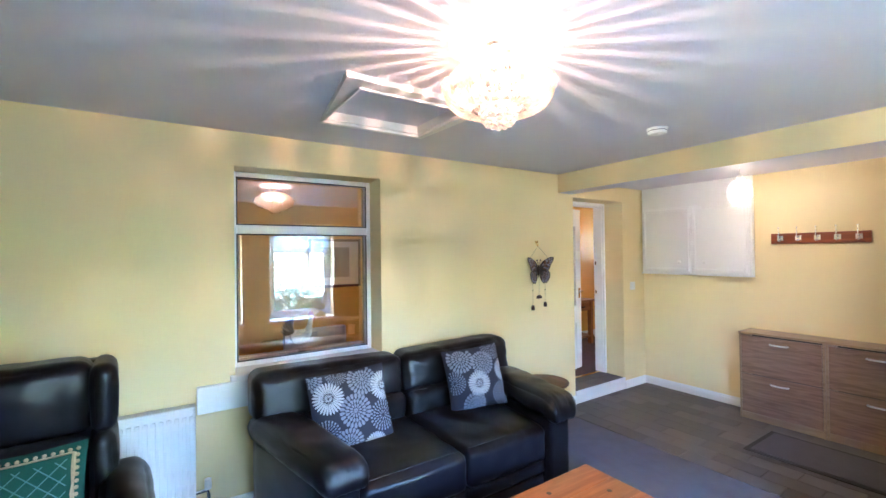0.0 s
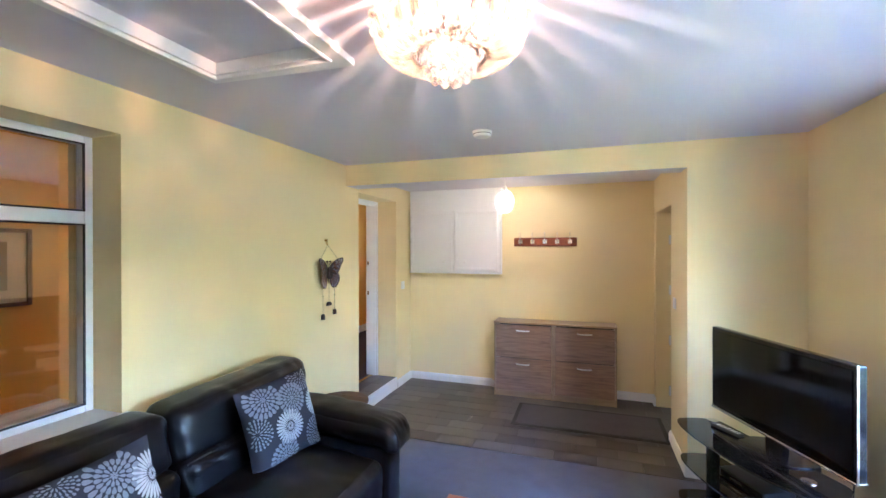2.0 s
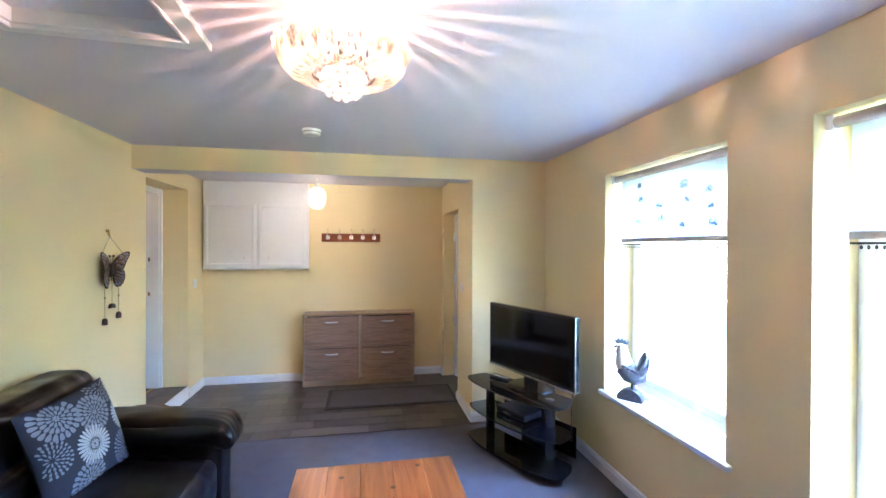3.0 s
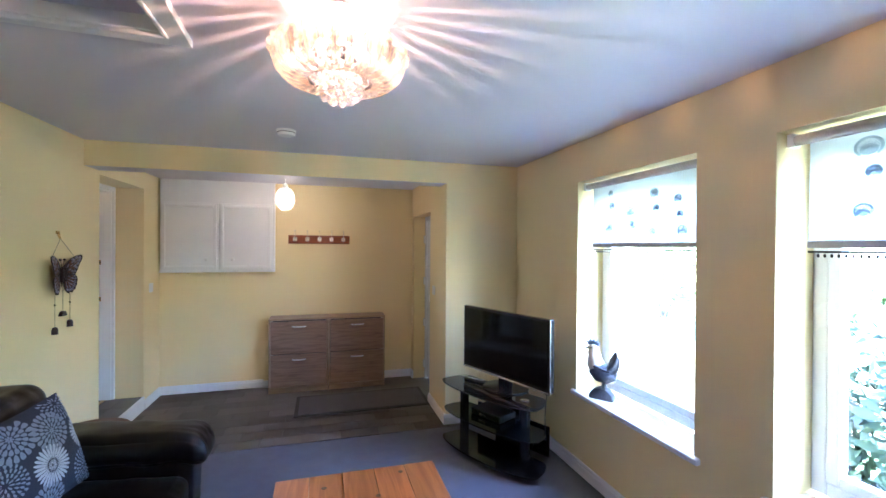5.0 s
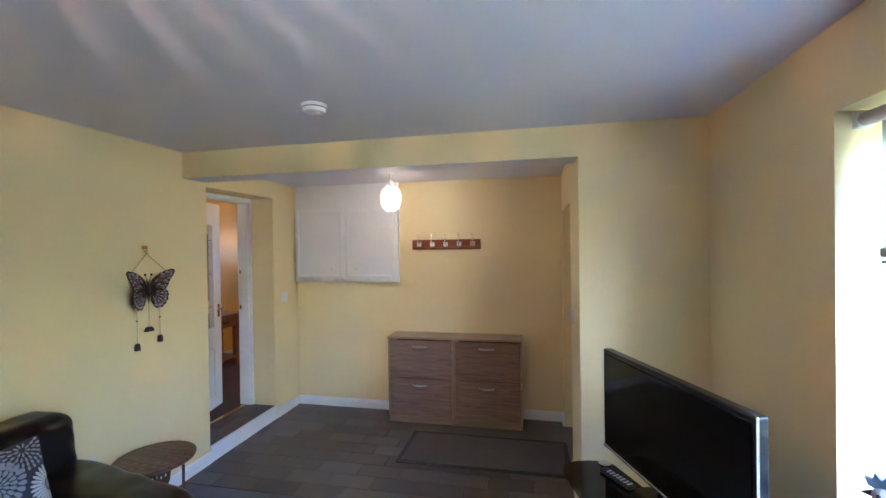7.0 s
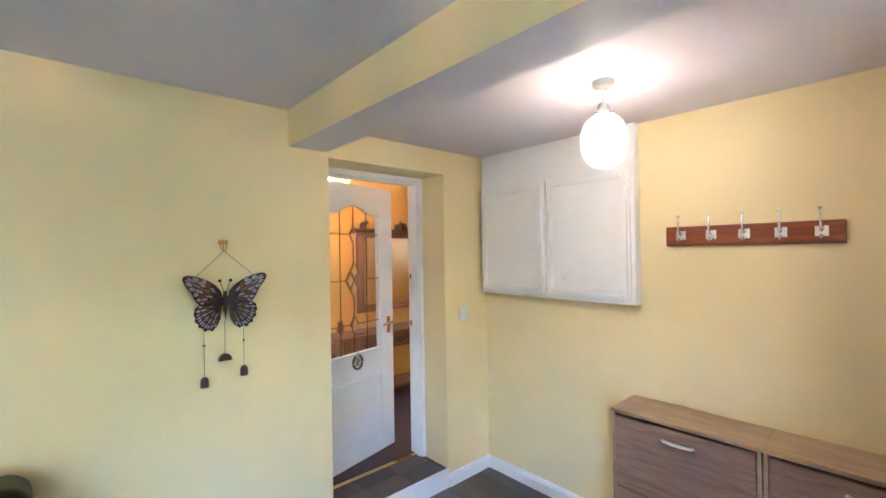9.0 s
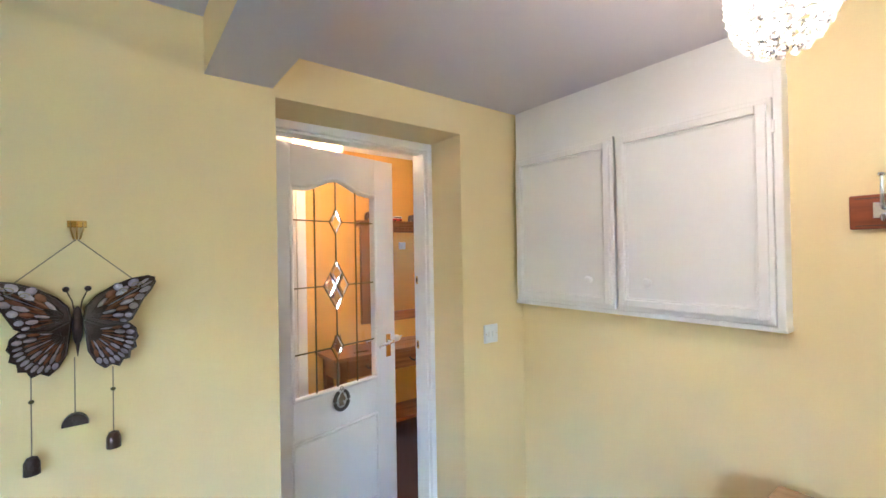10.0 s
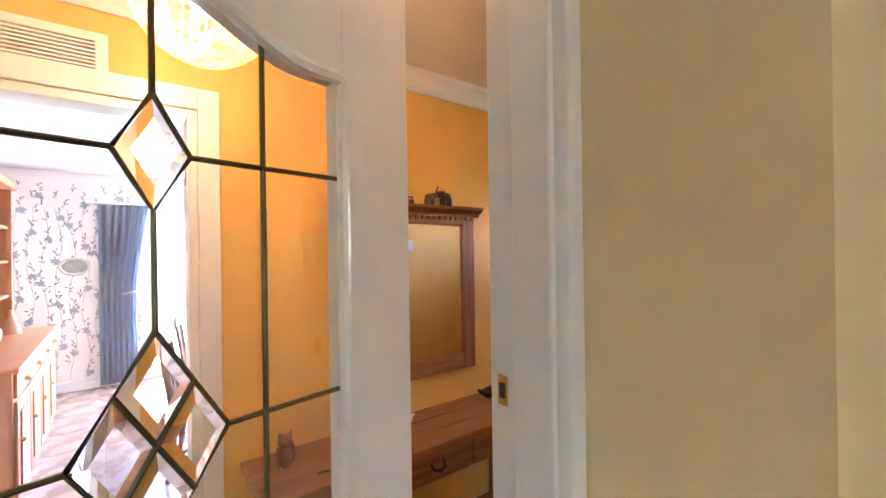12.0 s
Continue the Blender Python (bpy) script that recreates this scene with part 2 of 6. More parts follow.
def tube(points, r, n=8, bm=None, flat=1.0):
    """A rod along points; r is one radius or one for each point; flat squeezes it one way."""
    own, rings = bmesh.new(), []
    pts = [Vector(p) for p in points]
    up = Vector((0, 0, 1))
    for i, p in enumerate(pts):
        t = (pts[min(i + 1, len(pts) - 1)] - pts[max(i - 1, 0)]).normalized()
        side = t.cross(up)
        if side.length < 1e-3:
            side = t.cross(Vector((0, 1, 0)))
        side.normalize()
        top = side.cross(t).normalized()
        rr = r[i] if isinstance(r, (list, tuple)) else r
        rings.append([own.verts.new(p + side * math.cos(2 * math.pi * k / n) * rr + top * math.sin(2 * math.pi * k / n) * rr * flat) for k in range(n)])
    for a, b in zip(rings, rings[1:]):
        for k in range(n):
            own.faces.new((a[k], a[(k + 1) % n], b[(k + 1) % n], b[k]))
    own.faces.new(rings[0][::-1])
    own.faces.new(rings[-1])
    bmesh.ops.recalc_face_normals(own, faces=own.faces[:])
    return merge(bm, own)


def ball(c, r, bm=None, u=12, v=8):
    """An ellipsoid; r is one radius or three."""
    own = bmesh.new()
    bmesh.ops.create_uvsphere(own, u_segments=u, v_segments=v, radius=1.0)
    rr = r if isinstance(r, (list, tuple)) else (r, r, r)
    for q in own.verts:
        q.co = Vector(c) + Vector((q.co.x * rr[0], q.co.y * rr[1], q.co.z * rr[2]))
    return merge(bm, own)


def plate(outline, axis, a, b, bm=None):
    """A flat piece from an outline of pairs, between two places on an axis."""
    own = bmesh.new()

    def at(p, d):
        q = list(p)
        q.insert(axis, d)
        return own.verts.new(q)

    low, high = [at(p, a) for p in outline], [at(p, b) for p in outline]
    own.faces.new(low[::-1])
    own.faces.new(high)
    for i in range(len(low)):
        j = (i + 1) % len(low)
        own.faces.new((low[i], low[j], high[j], high[i]))
    bmesh.ops.recalc_face_normals(own, faces=own.faces[:])
    return merge(bm, own)


def puff(x0, x1, y0, y1, z0, z1, r, bulge=(0, 0, 0), n=10, crease=0.0, seed=0.0, bm=None, gather=0.0):
    """An upholstered block: round edges of radius r, faces that swell by bulge, and slack creases."""
    own = bmesh.new()
    bmesh.ops.create_cube(own, size=2.0)
    bmesh.ops.subdivide_edges(own, edges=own.edges[:], cuts=n, use_grid_fill=True)
    c, h = Vector(((x0 + x1) / 2, (y0 + y1) / 2, (z0 + z1) / 2)), Vector(((x1 - x0) / 2, (y1 - y0) / 2, (z1 - z0) / 2))
    for v in own.verts:
        u = v.co.copy()
        p = Vector((u.x * h.x, u.y * h.y, u.z * h.z))
        inner = Vector([max(-(h[i] - r), min(h[i] - r, p[i])) for i in range(3)])
        d = p - inner
        if d.length > 1e-6:
            p = inner + d.normalized() * r
        soft = [math.cos(u[i] * math.pi / 2) ** 0.6 if abs(u[i]) < 1 else 0.0 for i in range(3)]
        for i in range(3):
            j, k = (i + 1) % 3, (i + 2) % 3
            p[i] += u[i] * bulge[i] * soft[j] * soft[k]
        if crease:
            p += Vector((1, 1, 1)) * crease * noise.noise((p + c) * 9 + Vector((seed, seed, seed)))
        if gather:
            edge = max(abs(u.y), abs(u.z)) ** 5
            p.x += u.x * gather * edge * noise.noise(Vector((p.y * 34 + p.z * 9, p.z * 13, seed)))
            p.z += u.z * gather * 0.7 * abs(u.x) ** 4 * noise.noise(Vector((p.y * 30, p.x * 12, seed + 5)))
        v.co = c + p
    return merge(bm, own)


def frame_of(x, y0, y1, z0, z1, w, d, bm=None, r=0.004):
    """A four-sided frame in a plane of constant x: outer size, bar width w, from x to x + d."""
    bm = box(x, x + d, y0, y0 + w, z0, z1, r, bm)
    box(x, x + d, y1 - w, y1, z0, z1, r, bm)
    box(x, x + d, y0 + w, y1 - w, z0, z0 + w, r, bm)
    return box(x, x + d, y0 + w, y1 - w, z1 - w, z1, r, bm)


def structure(name, bm, material, label="", smooth=False):
    return tagged(part(name, bm, material, smooth=smooth), label, kind="structure")



# ---------------------------------------------------------------- the shell
XL, XH, XR, YB = -1.02, -1.375, 2.272, 6.235      # living-room wall, its hall side, window wall, back wall
XF = -2.66                                      # far wall of the hall
TOP, HALL_Z = 2.264, 0.125
Y0 = -1.3


def inside(a, lo, hi):
    return lo < a < hi


structure("wall_west", solid([XH, XL], [Y0 - 0.3, 1.958, 2.916, 5.014, 5.833, 8.4], [-0.2, 0.8, 2.057, 2.7],
          lambda x, y, z: (inside(y, 1.958, 2.916) and inside(z, 0.8, 2.057)) or (inside(y, 5.014, 5.833) and z < 2.057),
          lambda d, c: 1 if d[0] < 0 else 0), [YELLOW, ORANGE], "pale yellow painted wall with a window and a doorway")
structure("wall_east", solid([XR, 2.66], [Y0 - 0.3, 1.54, 2.52, 2.885, 3.85, 4.80], [-0.4, 0.53, 1.99, 2.7],
          lambda x, y, z: inside(z, 0.53, 1.99) and (inside(y, 1.54, 2.52) or inside(y, 2.885, 3.85))), YELLOW, "pale yellow wall with two tall windows")
structure("wall_pier", solid([1.605, 1.95, 2.66], [4.80, 5.10, 5.36, 6.12, 6.60], [-0.2, 1.885, 2.7],
          lambda x, y, z: (x > 1.95 and y > 5.10) or (inside(y, 5.36, 6.12) and z < 1.885)), YELLOW, "pale yellow pier and recess for a side door")
structure("wall_north", box(XL, 1.605, YB, YB + 0.3, -0.2, 2.7), YELLOW, "pale yellow back wall")
structure("wall_south", box(XL, XR, Y0 - 0.3, Y0, -0.2, 2.7), YELLOW, "pale yellow wall")
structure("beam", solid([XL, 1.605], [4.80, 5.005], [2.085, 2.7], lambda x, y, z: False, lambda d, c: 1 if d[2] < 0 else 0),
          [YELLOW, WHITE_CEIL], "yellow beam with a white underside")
HX0, HX1, HY0, HY1 = -0.472, 0.055, 2.325, 2.918
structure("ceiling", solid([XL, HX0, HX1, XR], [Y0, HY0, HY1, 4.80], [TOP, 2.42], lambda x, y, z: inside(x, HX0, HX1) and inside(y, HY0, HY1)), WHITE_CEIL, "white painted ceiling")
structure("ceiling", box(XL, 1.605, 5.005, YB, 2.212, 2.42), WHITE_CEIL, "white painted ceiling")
structure("floor", box(XL, XR, Y0, 4.745, -0.2, 0.0), CARPET, "grey-blue carpet")
alcove_floor = structure("floor", box(XL, 2.66, 4.745, 6.6, -0.2, -0.006), VINYL_JOINT, "dark slate-look vinyl floor")
structure("roof", box(-7.4, 3.0, Y0 - 0.4, 8.6, 2.72, 2.85), WHITE_CEIL)

# hall and dining room
structure("floor", box(-2.75, XH, -0.6, 8.3, -0.2, HALL_Z), HALL_CARPET, "dark brown hall floor")
structure("wall_hall", solid([-2.77, XF], [-0.6, 4.86, 5.616, 8.3], [-0.2, HALL_Z, 2.07, 2.7], lambda x, y, z: inside(y, 4.86, 5.616) and inside(z, HALL_Z, 2.07),
          lambda d, c: 1 if d[0] < 0 else 0), [ORANGE, WHITE_CEIL], "deep yellow hall wall with a doorway")
# Unseen window, added to brighten this end of the hall with daylight.
structure("wall_hall", solid([XF, -2.21, -1.79, XH], [8.2, 8.4], [-0.2, 1.55, 1.95, 2.7], lambda x, y, z: inside(x, -2.21, -1.79) and inside(z, 1.55, 1.95)), ORANGE, "deep yellow end wall of the hall with an added window")
fill_window = tagged(thing("window_5", Matrix.Identity(4), "unseen white framed window added to light the end of the hall", "window"), kind="structure")
bm = box(-2.21, -2.17, 8.28, 8.34, 1.55, 1.95, 0.004)
box(-1.83, -1.79, 8.28, 8.34, 1.55, 1.95, 0.004, bm)
box(-2.17, -1.83, 8.28, 8.34, 1.55, 1.59, 0.004, bm)
box(-2.17, -1.83, 8.28, 8.34, 1.91, 1.95, 0.004, bm)
part("window_frame", bm, UPVC, fill_window)
part("pane", box(-2.17, -1.83, 8.308, 8.313, 1.59, 1.91), GLASS, fill_window).visible_shadow = False
structure("wall_hall", box(XF, XH, -0.8, -0.6, -0.2, 2.7), ORANGE, "deep yellow hall wall")
structure("ceiling", box(XF, XH, -0.6, 8.2, 2.42, 2.6), HALL_CEIL, "textured cream hall ceiling")


def cornice(x, side, y0, y1, z):
    pts = [(0, 0), (0, -0.085), (0.012, -0.085), (0.02, -0.065), (0.05, -0.025), (0.075, -0.018), (0.085, 0)]
    return plate([(x + side * a, z + b) for a, b in pts], 1, y0, y1)


structure("trim", cornice(XF + 0.002, 1, -0.6, 8.2, 2.418), WHITE, "white plaster cornice")
structure("trim", cornice(XH - 0.002, -1, -0.6, 8.2, 2.418), WHITE, "white plaster cornice")


# skirting boards
def skirt(x0, y0, x1, y1, z=0.0, h=0.085, t=0.018):
    """A board with a rounded top on the left of the way from one point to the other."""
    a, b = Vector((x0, y0)), Vector((x1, y1))
    d = (b - a).normalized()
    nrm = Vector((-d.y, d.x))
    prof = [(0, 0), (t, 0), (t, h * 0.72), (t * 0.75, h * 0.78), (t * 0.7, h * 0.9), (t * 0.35, h), (0, h)]
    bm = bmesh.new()
    ends = []
    for p in (a, b):
        ends.append([bm.verts.new((p.x + nrm.x * u, p.y + nrm.y * u, z + w)) for u, w in prof])
    bm.faces.new(ends[0])
    bm.faces.new(ends[1][::-1])
    for i in range(len(prof)):
        j = (i + 1) % len(prof)
        bm.faces.new((ends[0][j], ends[0][i], ends[1][i], ends[1][j]))
    bmesh.ops.recalc_face_normals(bm, faces=bm.faces[:])
    structure("baseboard", bm, BASE_WHITE, "white painted skirting board")


skirt(XL, 5.014, XL, Y0)
skirt(XL, YB, XL, 5.833)
skirt(-0.03, YB - 0.0, XL + 0.018, YB)
skirt(0.05, YB - 0.02, -0.03, YB - 0.02, h=0.075, t=0.022)
skirt(1.605, YB, 1.245, YB)
skirt(1.605, 4.80, 1.605, 5.36)
skirt(1.605, 6.12, 1.605, YB - 0.018)
skirt(XR - 0.018, 4.80, 1.605 - 0.018, 4.80)
skirt(XR, Y0, XR, 4.80)
skirt(XF, 4.79, XF, -0.6, HALL_Z, 0.11)
skirt(XF, 8.2, XF, 5.69, HALL_Z, 0.11)

# raised step in the doorway
structure("step", box(XH, XL - 0.004, 5.014, 5.833, -0.2, HALL_Z - 0.004), VINYL_JOINT, "raised vinyl-topped step")
structure("trim", box(XL - 0.004, XL + 0.012, 5.014, 5.833, 0.0, HALL_Z, 0.003), BASE_WHITE, "white painted step riser")
structure("trim", box(-1.335, -1.300, 5.05, 5.80, HALL_Z, HALL_Z + 0.006, 0.002), BRASS, "brass threshold strip")


# windows in the east wall
def east_window(name, y0, y1, z0, z1):
    root = tagged(thing(name, Matrix.Identity(4), "white plastic window in a deep yellow reveal", "window"), kind="structure")
    xg = 2.475
    part("window_frame", frame_of(xg, y0, y1, z0 + 0.02, z1, 0.055, 0.07, r=0.006), UPVC, root)
    part("sash_frame", frame_of(xg - 0.012, y0 + 0.06, y1 - 0.06, z0 + 0.08, z1 - 0.06, 0.045, 0.05, r=0.006), UPVC, root)
    pane = part("pane", box(xg + 0.02, xg + 0.026, y0 + 0.1, y1 - 0.1, z0 + 0.12, z1 - 0.1), GLASS, root)
    pane.visible_shadow = False
    part("window_sill", box(2.245, xg, y0 - 0.035, y1 + 0.035, z0 - 0.025, z0 + 0.006, 0.008), WHITE, root, "white painted window board")
    return root


WZ0, WZ1 = 0.545, 1.99
east_window("window_1", 2.885, 3.85, WZ0, WZ1)
east_window("window_2", 1.54, 2.52, WZ0, WZ1)

# window between living room and hall
inner = tagged(thing("window_3", Matrix.Identity(4), "white framed inner window with a narrow top light", "window"), kind="structure")
part("window_frame", frame_of(-1.262, 1.958, 2.916, 0.80, 2.057, 0.036, 0.06, r=0.005), UPVC, inner)
part("transom", box(-1.262, -1.202, 1.994, 2.880, 1.655, 1.715, 0.006), UPVC, inner)
part("gasket", frame_of(-1.206, 1.992, 2.882, 1.713, 2.023, 0.008, 0.006, frame_of(-1.206, 1.992, 2.882, 0.834, 1.657, 0.008, 0.006, r=0), r=0), BLACK_MATT, inner, "black rubber gasket")
part("pane", box(-1.236, -1.230, 1.994, 2.880, 0.836, 1.655), INNER_GLASS, inner)
part("pane", box(-1.236, -1.230, 1.994, 2.880, 1.715, 2.021), INNER_GLASS, inner)
part("window_sill", box(-1.200, XL + 0.035, 1.93, 2.944, 0.770, 0.806, 0.006), WHITE, inner, "white painted window board")
part("window_sill", box(-1.50, -1.262, 1.93, 2.944, 0.765, 0.812, 0.006), WHITE, inner)

# loft hatch
hatch = tagged(thing("loft_hatch", Matrix.Identity(4), "white framed loft hatch set into the ceiling", "loft hatch"), kind="structure")


def flat_frame(x0, x1, y0, y1, z0, z1, w, r=0.004, bm=None):
    bm = box(x0, x0 + w, y0, y1, z0, z1, r, bm)
    box(x1 - w, x1, y0, y1, z0, z1, r, bm)
    box(x0 + w, x1 - w, y0, y0 + w, z0, z1, r, bm)
    return box(x0 + w, x1 - w, y1 - w, y1, z0, z1, r, bm)


def mitred_frame(outer, inner, z0, z1):
    """Four mitred boards between an outer and an inner ring of corners."""
    bm = bmesh.new()
    rings = [[bm.verts.new((x, y, z)) for x, y in ring] for z in (z0, z1) for ring in (outer, inner)]
    o0, i0, o1, i1 = rings
    for k in range(4):
        j = (k + 1) % 4
        for q in ((o0[k], o0[j], i0[j], i0[k]), (o1[k], i1[k], i1[j], o1[j]), (o0[k], o1[k], o1[j], o0[j]), (i0[k], i0[j], i1[j], i1[k])):
            bm.faces.new(q)
    bmesh.ops.recalc_face_normals(bm, faces=bm.faces[:])
    bmesh.ops.bevel(bm, geom=bm.edges[:], offset=0.003, segments=2, affect="EDGES", profile=0.5)
    return bm


HIN = [(HX0, HY0), (HX1, HY0), (HX1, HY1), (HX0, HY1)]
part("frame", mitred_frame([(-0.524, 2.330), (0.145, 2.226), (0.120, 3.000), (-0.524, 2.966)], HIN, TOP - 0.026, TOP + 0.002), WHITE, hatch)
part("moulding", flat_frame(HX0 - 0.012, HX1 + 0.012, HY0 - 0.012, HY1 + 0.012, TOP - 0.034, TOP - 0.020, 0.014, 0.004), WHITE, hatch)
part("lining", flat_frame(HX0 - 0.001, HX1 + 0.001, HY0 - 0.001, HY1 + 0.001, TOP - 0.018, 2.40, 0.012, 0.002), WHITE, hatch)
part("panel", box(HX0 + 0.011, HX1 - 0.011, HY0 + 0.011, HY1 - 0.011, TOP + 0.030, TOP + 0.048), WHITE_CEIL, hatch)

# lining of the hall doorway
lining = tagged(thing("door_frame", Matrix.Identity(4), "white painted door frame with stops and keeps", "door frame"), kind="structure")
bm = box(XH - 0.003, -1.242, 5.014, 5.042, HALL_Z, 2.057, 0.004)
box(XH - 0.003, -1.242, 5.805, 5.833, HALL_Z, 2.057, 0.004, bm)
box(XH - 0.003, -1.242, 5.042, 5.805, 2.022, 2.057, 0.004, bm)
part("jamb", bm, WHITE, lining)
bm = box(-1.325, -1.262, 5.042, 5.052, HALL_Z, 2.022, 0.003)
box(-1.325, -1.262, 5.795, 5.805, HALL_Z, 2.022, 0.003, bm)
box(-1.325, -1.262, 5.052, 5.795, 2.010, 2.022, 0.003, bm)
part("door_stop", bm, WHITE, lining)
for z in (1.375, 1.043):
    keep = part("keep", box(-1.361, -1.344, 5.8025, 5.8045, z - 0.020, z + 0.020), BRASS, lining, "brass latch keep")
    part("slot", box(-1.357, -1.348, 5.801, 5.803, z - 0.010, z + 0.010), BLACK_MATT, keep)
part("architrave", box(XH - 0.02, XH - 0.003, 5.833, 5.895, HALL_Z, 2.12, 0.005, box(XH - 0.02, XH - 0.003, 4.952, 5.014, HALL_Z, 2.12, 0.005, box(XH - 0.02, XH - 0.003, 5.014, 5.833, 2.057, 2.12, 0.005))), WHITE, lining)

# lining of the dining-room doorway
lining = tagged(thing("door_frame", Matrix.Identity(4), "white painted door frame", "door frame"), kind="structure")
bm = box(-2.775, XF + 0.004, 4.86, 4.89, HALL_Z, 2.07, 0.003)
box(-2.775, XF + 0.004, 5.586, 5.616, HALL_Z, 2.07, 0.003, bm)
box(-2.775, XF + 0.004, 4.89, 5.586, 2.04, 2.07, 0.003, bm)
part("jamb", bm, WHITE, lining)
bm = box(XF, XF + 0.018, 4.79, 4.86, HALL_Z, 2.145, 0.005)
box(XF, XF + 0.018, 5.616, 5.686, HALL_Z, 2.145, 0.005, bm)
box(XF, XF + 0.018, 4.86, 5.616, 2.07, 2.145, 0.005, bm)
part("architrave", bm, WHITE, lining)
for z in (0.35, 1.85):
    part("hinge", box(-2.74, -2.70, 5.583, 5.587, z - 0.04, z + 0.04, 0.001), BRASS, lining)



# ---------------------------------------------------------------- living room: large things
def taper(bm, yc, x0, x1, k):
    """Draws the front of a seat together: y shrinks towards yc from x0 to x1 by the share k."""
    for v in bm.verts:
        f = max(0.0, min(1.0, (v.co.x - x0) / (x1 - x0)))
        v.co.y = yc + (v.co.y - yc) * (1 - k * f)
    return bm


def make_sofa():
    root = thing("sofa", pose(-0.97, 2.945, 0), "black leather two-seater sofa with padded arms against a yellow wall", "sofa")
    half, mid = 0.935, 0.0

    def shaped(bm):
        return taper(bm, mid, 0.25, 1.03, 0.16)

    part("base", shaped(puff(0.06, 0.89, -half + 0.12, half - 0.12, 0.05, 0.27, 0.02, n=8)), LEATHER, root, smooth=True)
    for s in (-1, 1):
        y0, y1 = (0.003, half - 0.24) if s > 0 else (-half + 0.24, -0.003)
        seat = part("seat", shaped(puff(0.22, 0.945, y0, y1, 0.25, 0.455, 0.042, (0.012, 0.0, 0.022), 28, 0.005, s * 3.1, gather=0.006)), LEATHER, root, smooth=True)
        part("seam", shaped(tube([(0.905, y0 + 0.03 + i * (y1 - y0 - 0.06) / 12, 0.461) for i in range(13)], 0.0022, 5)), STITCH, seat)
        for k, (z0, z1, x1) in enumerate(((0.170, 0.262, 0.930), (0.070, 0.176, 0.922))):
            part("front_band", shaped(puff(0.78, x1, y0 + 0.006, y1 - 0.006, z0, z1, 0.022, (0.010, 0, 0), 9, 0.003, s + k)), LEATHER, root, smooth=True)
        b0, b1 = (0.004, half) if s > 0 else (-half, -0.004)
        back = part("backrest", puff(0.03, 0.255, b0, b1, 0.575, 0.852, 0.062, (0.018, 0.004, 0.006), 34, 0.006, s * 1.7, gather=0.012), LEATHER, root, smooth=True)
        for v in back.data.vertices:
            v.co.z -= 0.016 * (1 - abs(v.co.y) / half) * max(0.0, (v.co.z - 0.6) / 0.25)
            v.co.x -= 0.16 * max(0.0, v.co.z - 0.62)
        l0, l1 = (b0, b1 - 0.06) if s > 0 else (b0 + 0.06, b1)
        part("lumbar", puff(0.06, 0.300, l0, l1, 0.38, 0.610, 0.060, (0.022, 0.0, 0.004), 30, 0.007, s * 5.3, gather=0.014), LEATHER, root, smooth=True)
        part("back_seam", tube([(0.272, l0 + 0.02 + (l1 - l0 - 0.04) * i / 14, 0.596 + 0.004 * math.sin(i * 1.3)) for i in range(15)], 0.004, 5), STITCH, back)
        a0, a1 = (half - 0.255, half + 0.012) if s > 0 else (-half - 0.012, -half + 0.255)
        arm = part("armrest", shaped(puff(0.10, 1.015, a0, a1 + 0.02 * (s > 0), 0.492, 0.626, 0.062, (0.0, 0.012, 0.020), 30, 0.006, s * 7.7, gather=0.012)), LEATHER, root, smooth=True)
        for v in arm.data.vertices:
            v.co.z -= 2.4 * max(0.0, v.co.x - 0.90) ** 2 + 0.03 * max(0.0, 0.5 - v.co.x)
        part("arm_side", shaped(puff(0.05, 0.945, a0 + 0.030, a1 - 0.018, 0.012, 0.545, 0.030, (0.006, 0.006, 0), 12, 0.004, s)), LEATHER, root, smooth=True)
        for x in (0.14, 0.84):
            part("foot", shaped(box(x, x + 0.06, s * 0.82 - 0.03, s * 0.82 + 0.03, 0.0, 0.06, 0.006)), RED_WOOD, root, "red-brown wooden foot")
    return root


make_sofa()


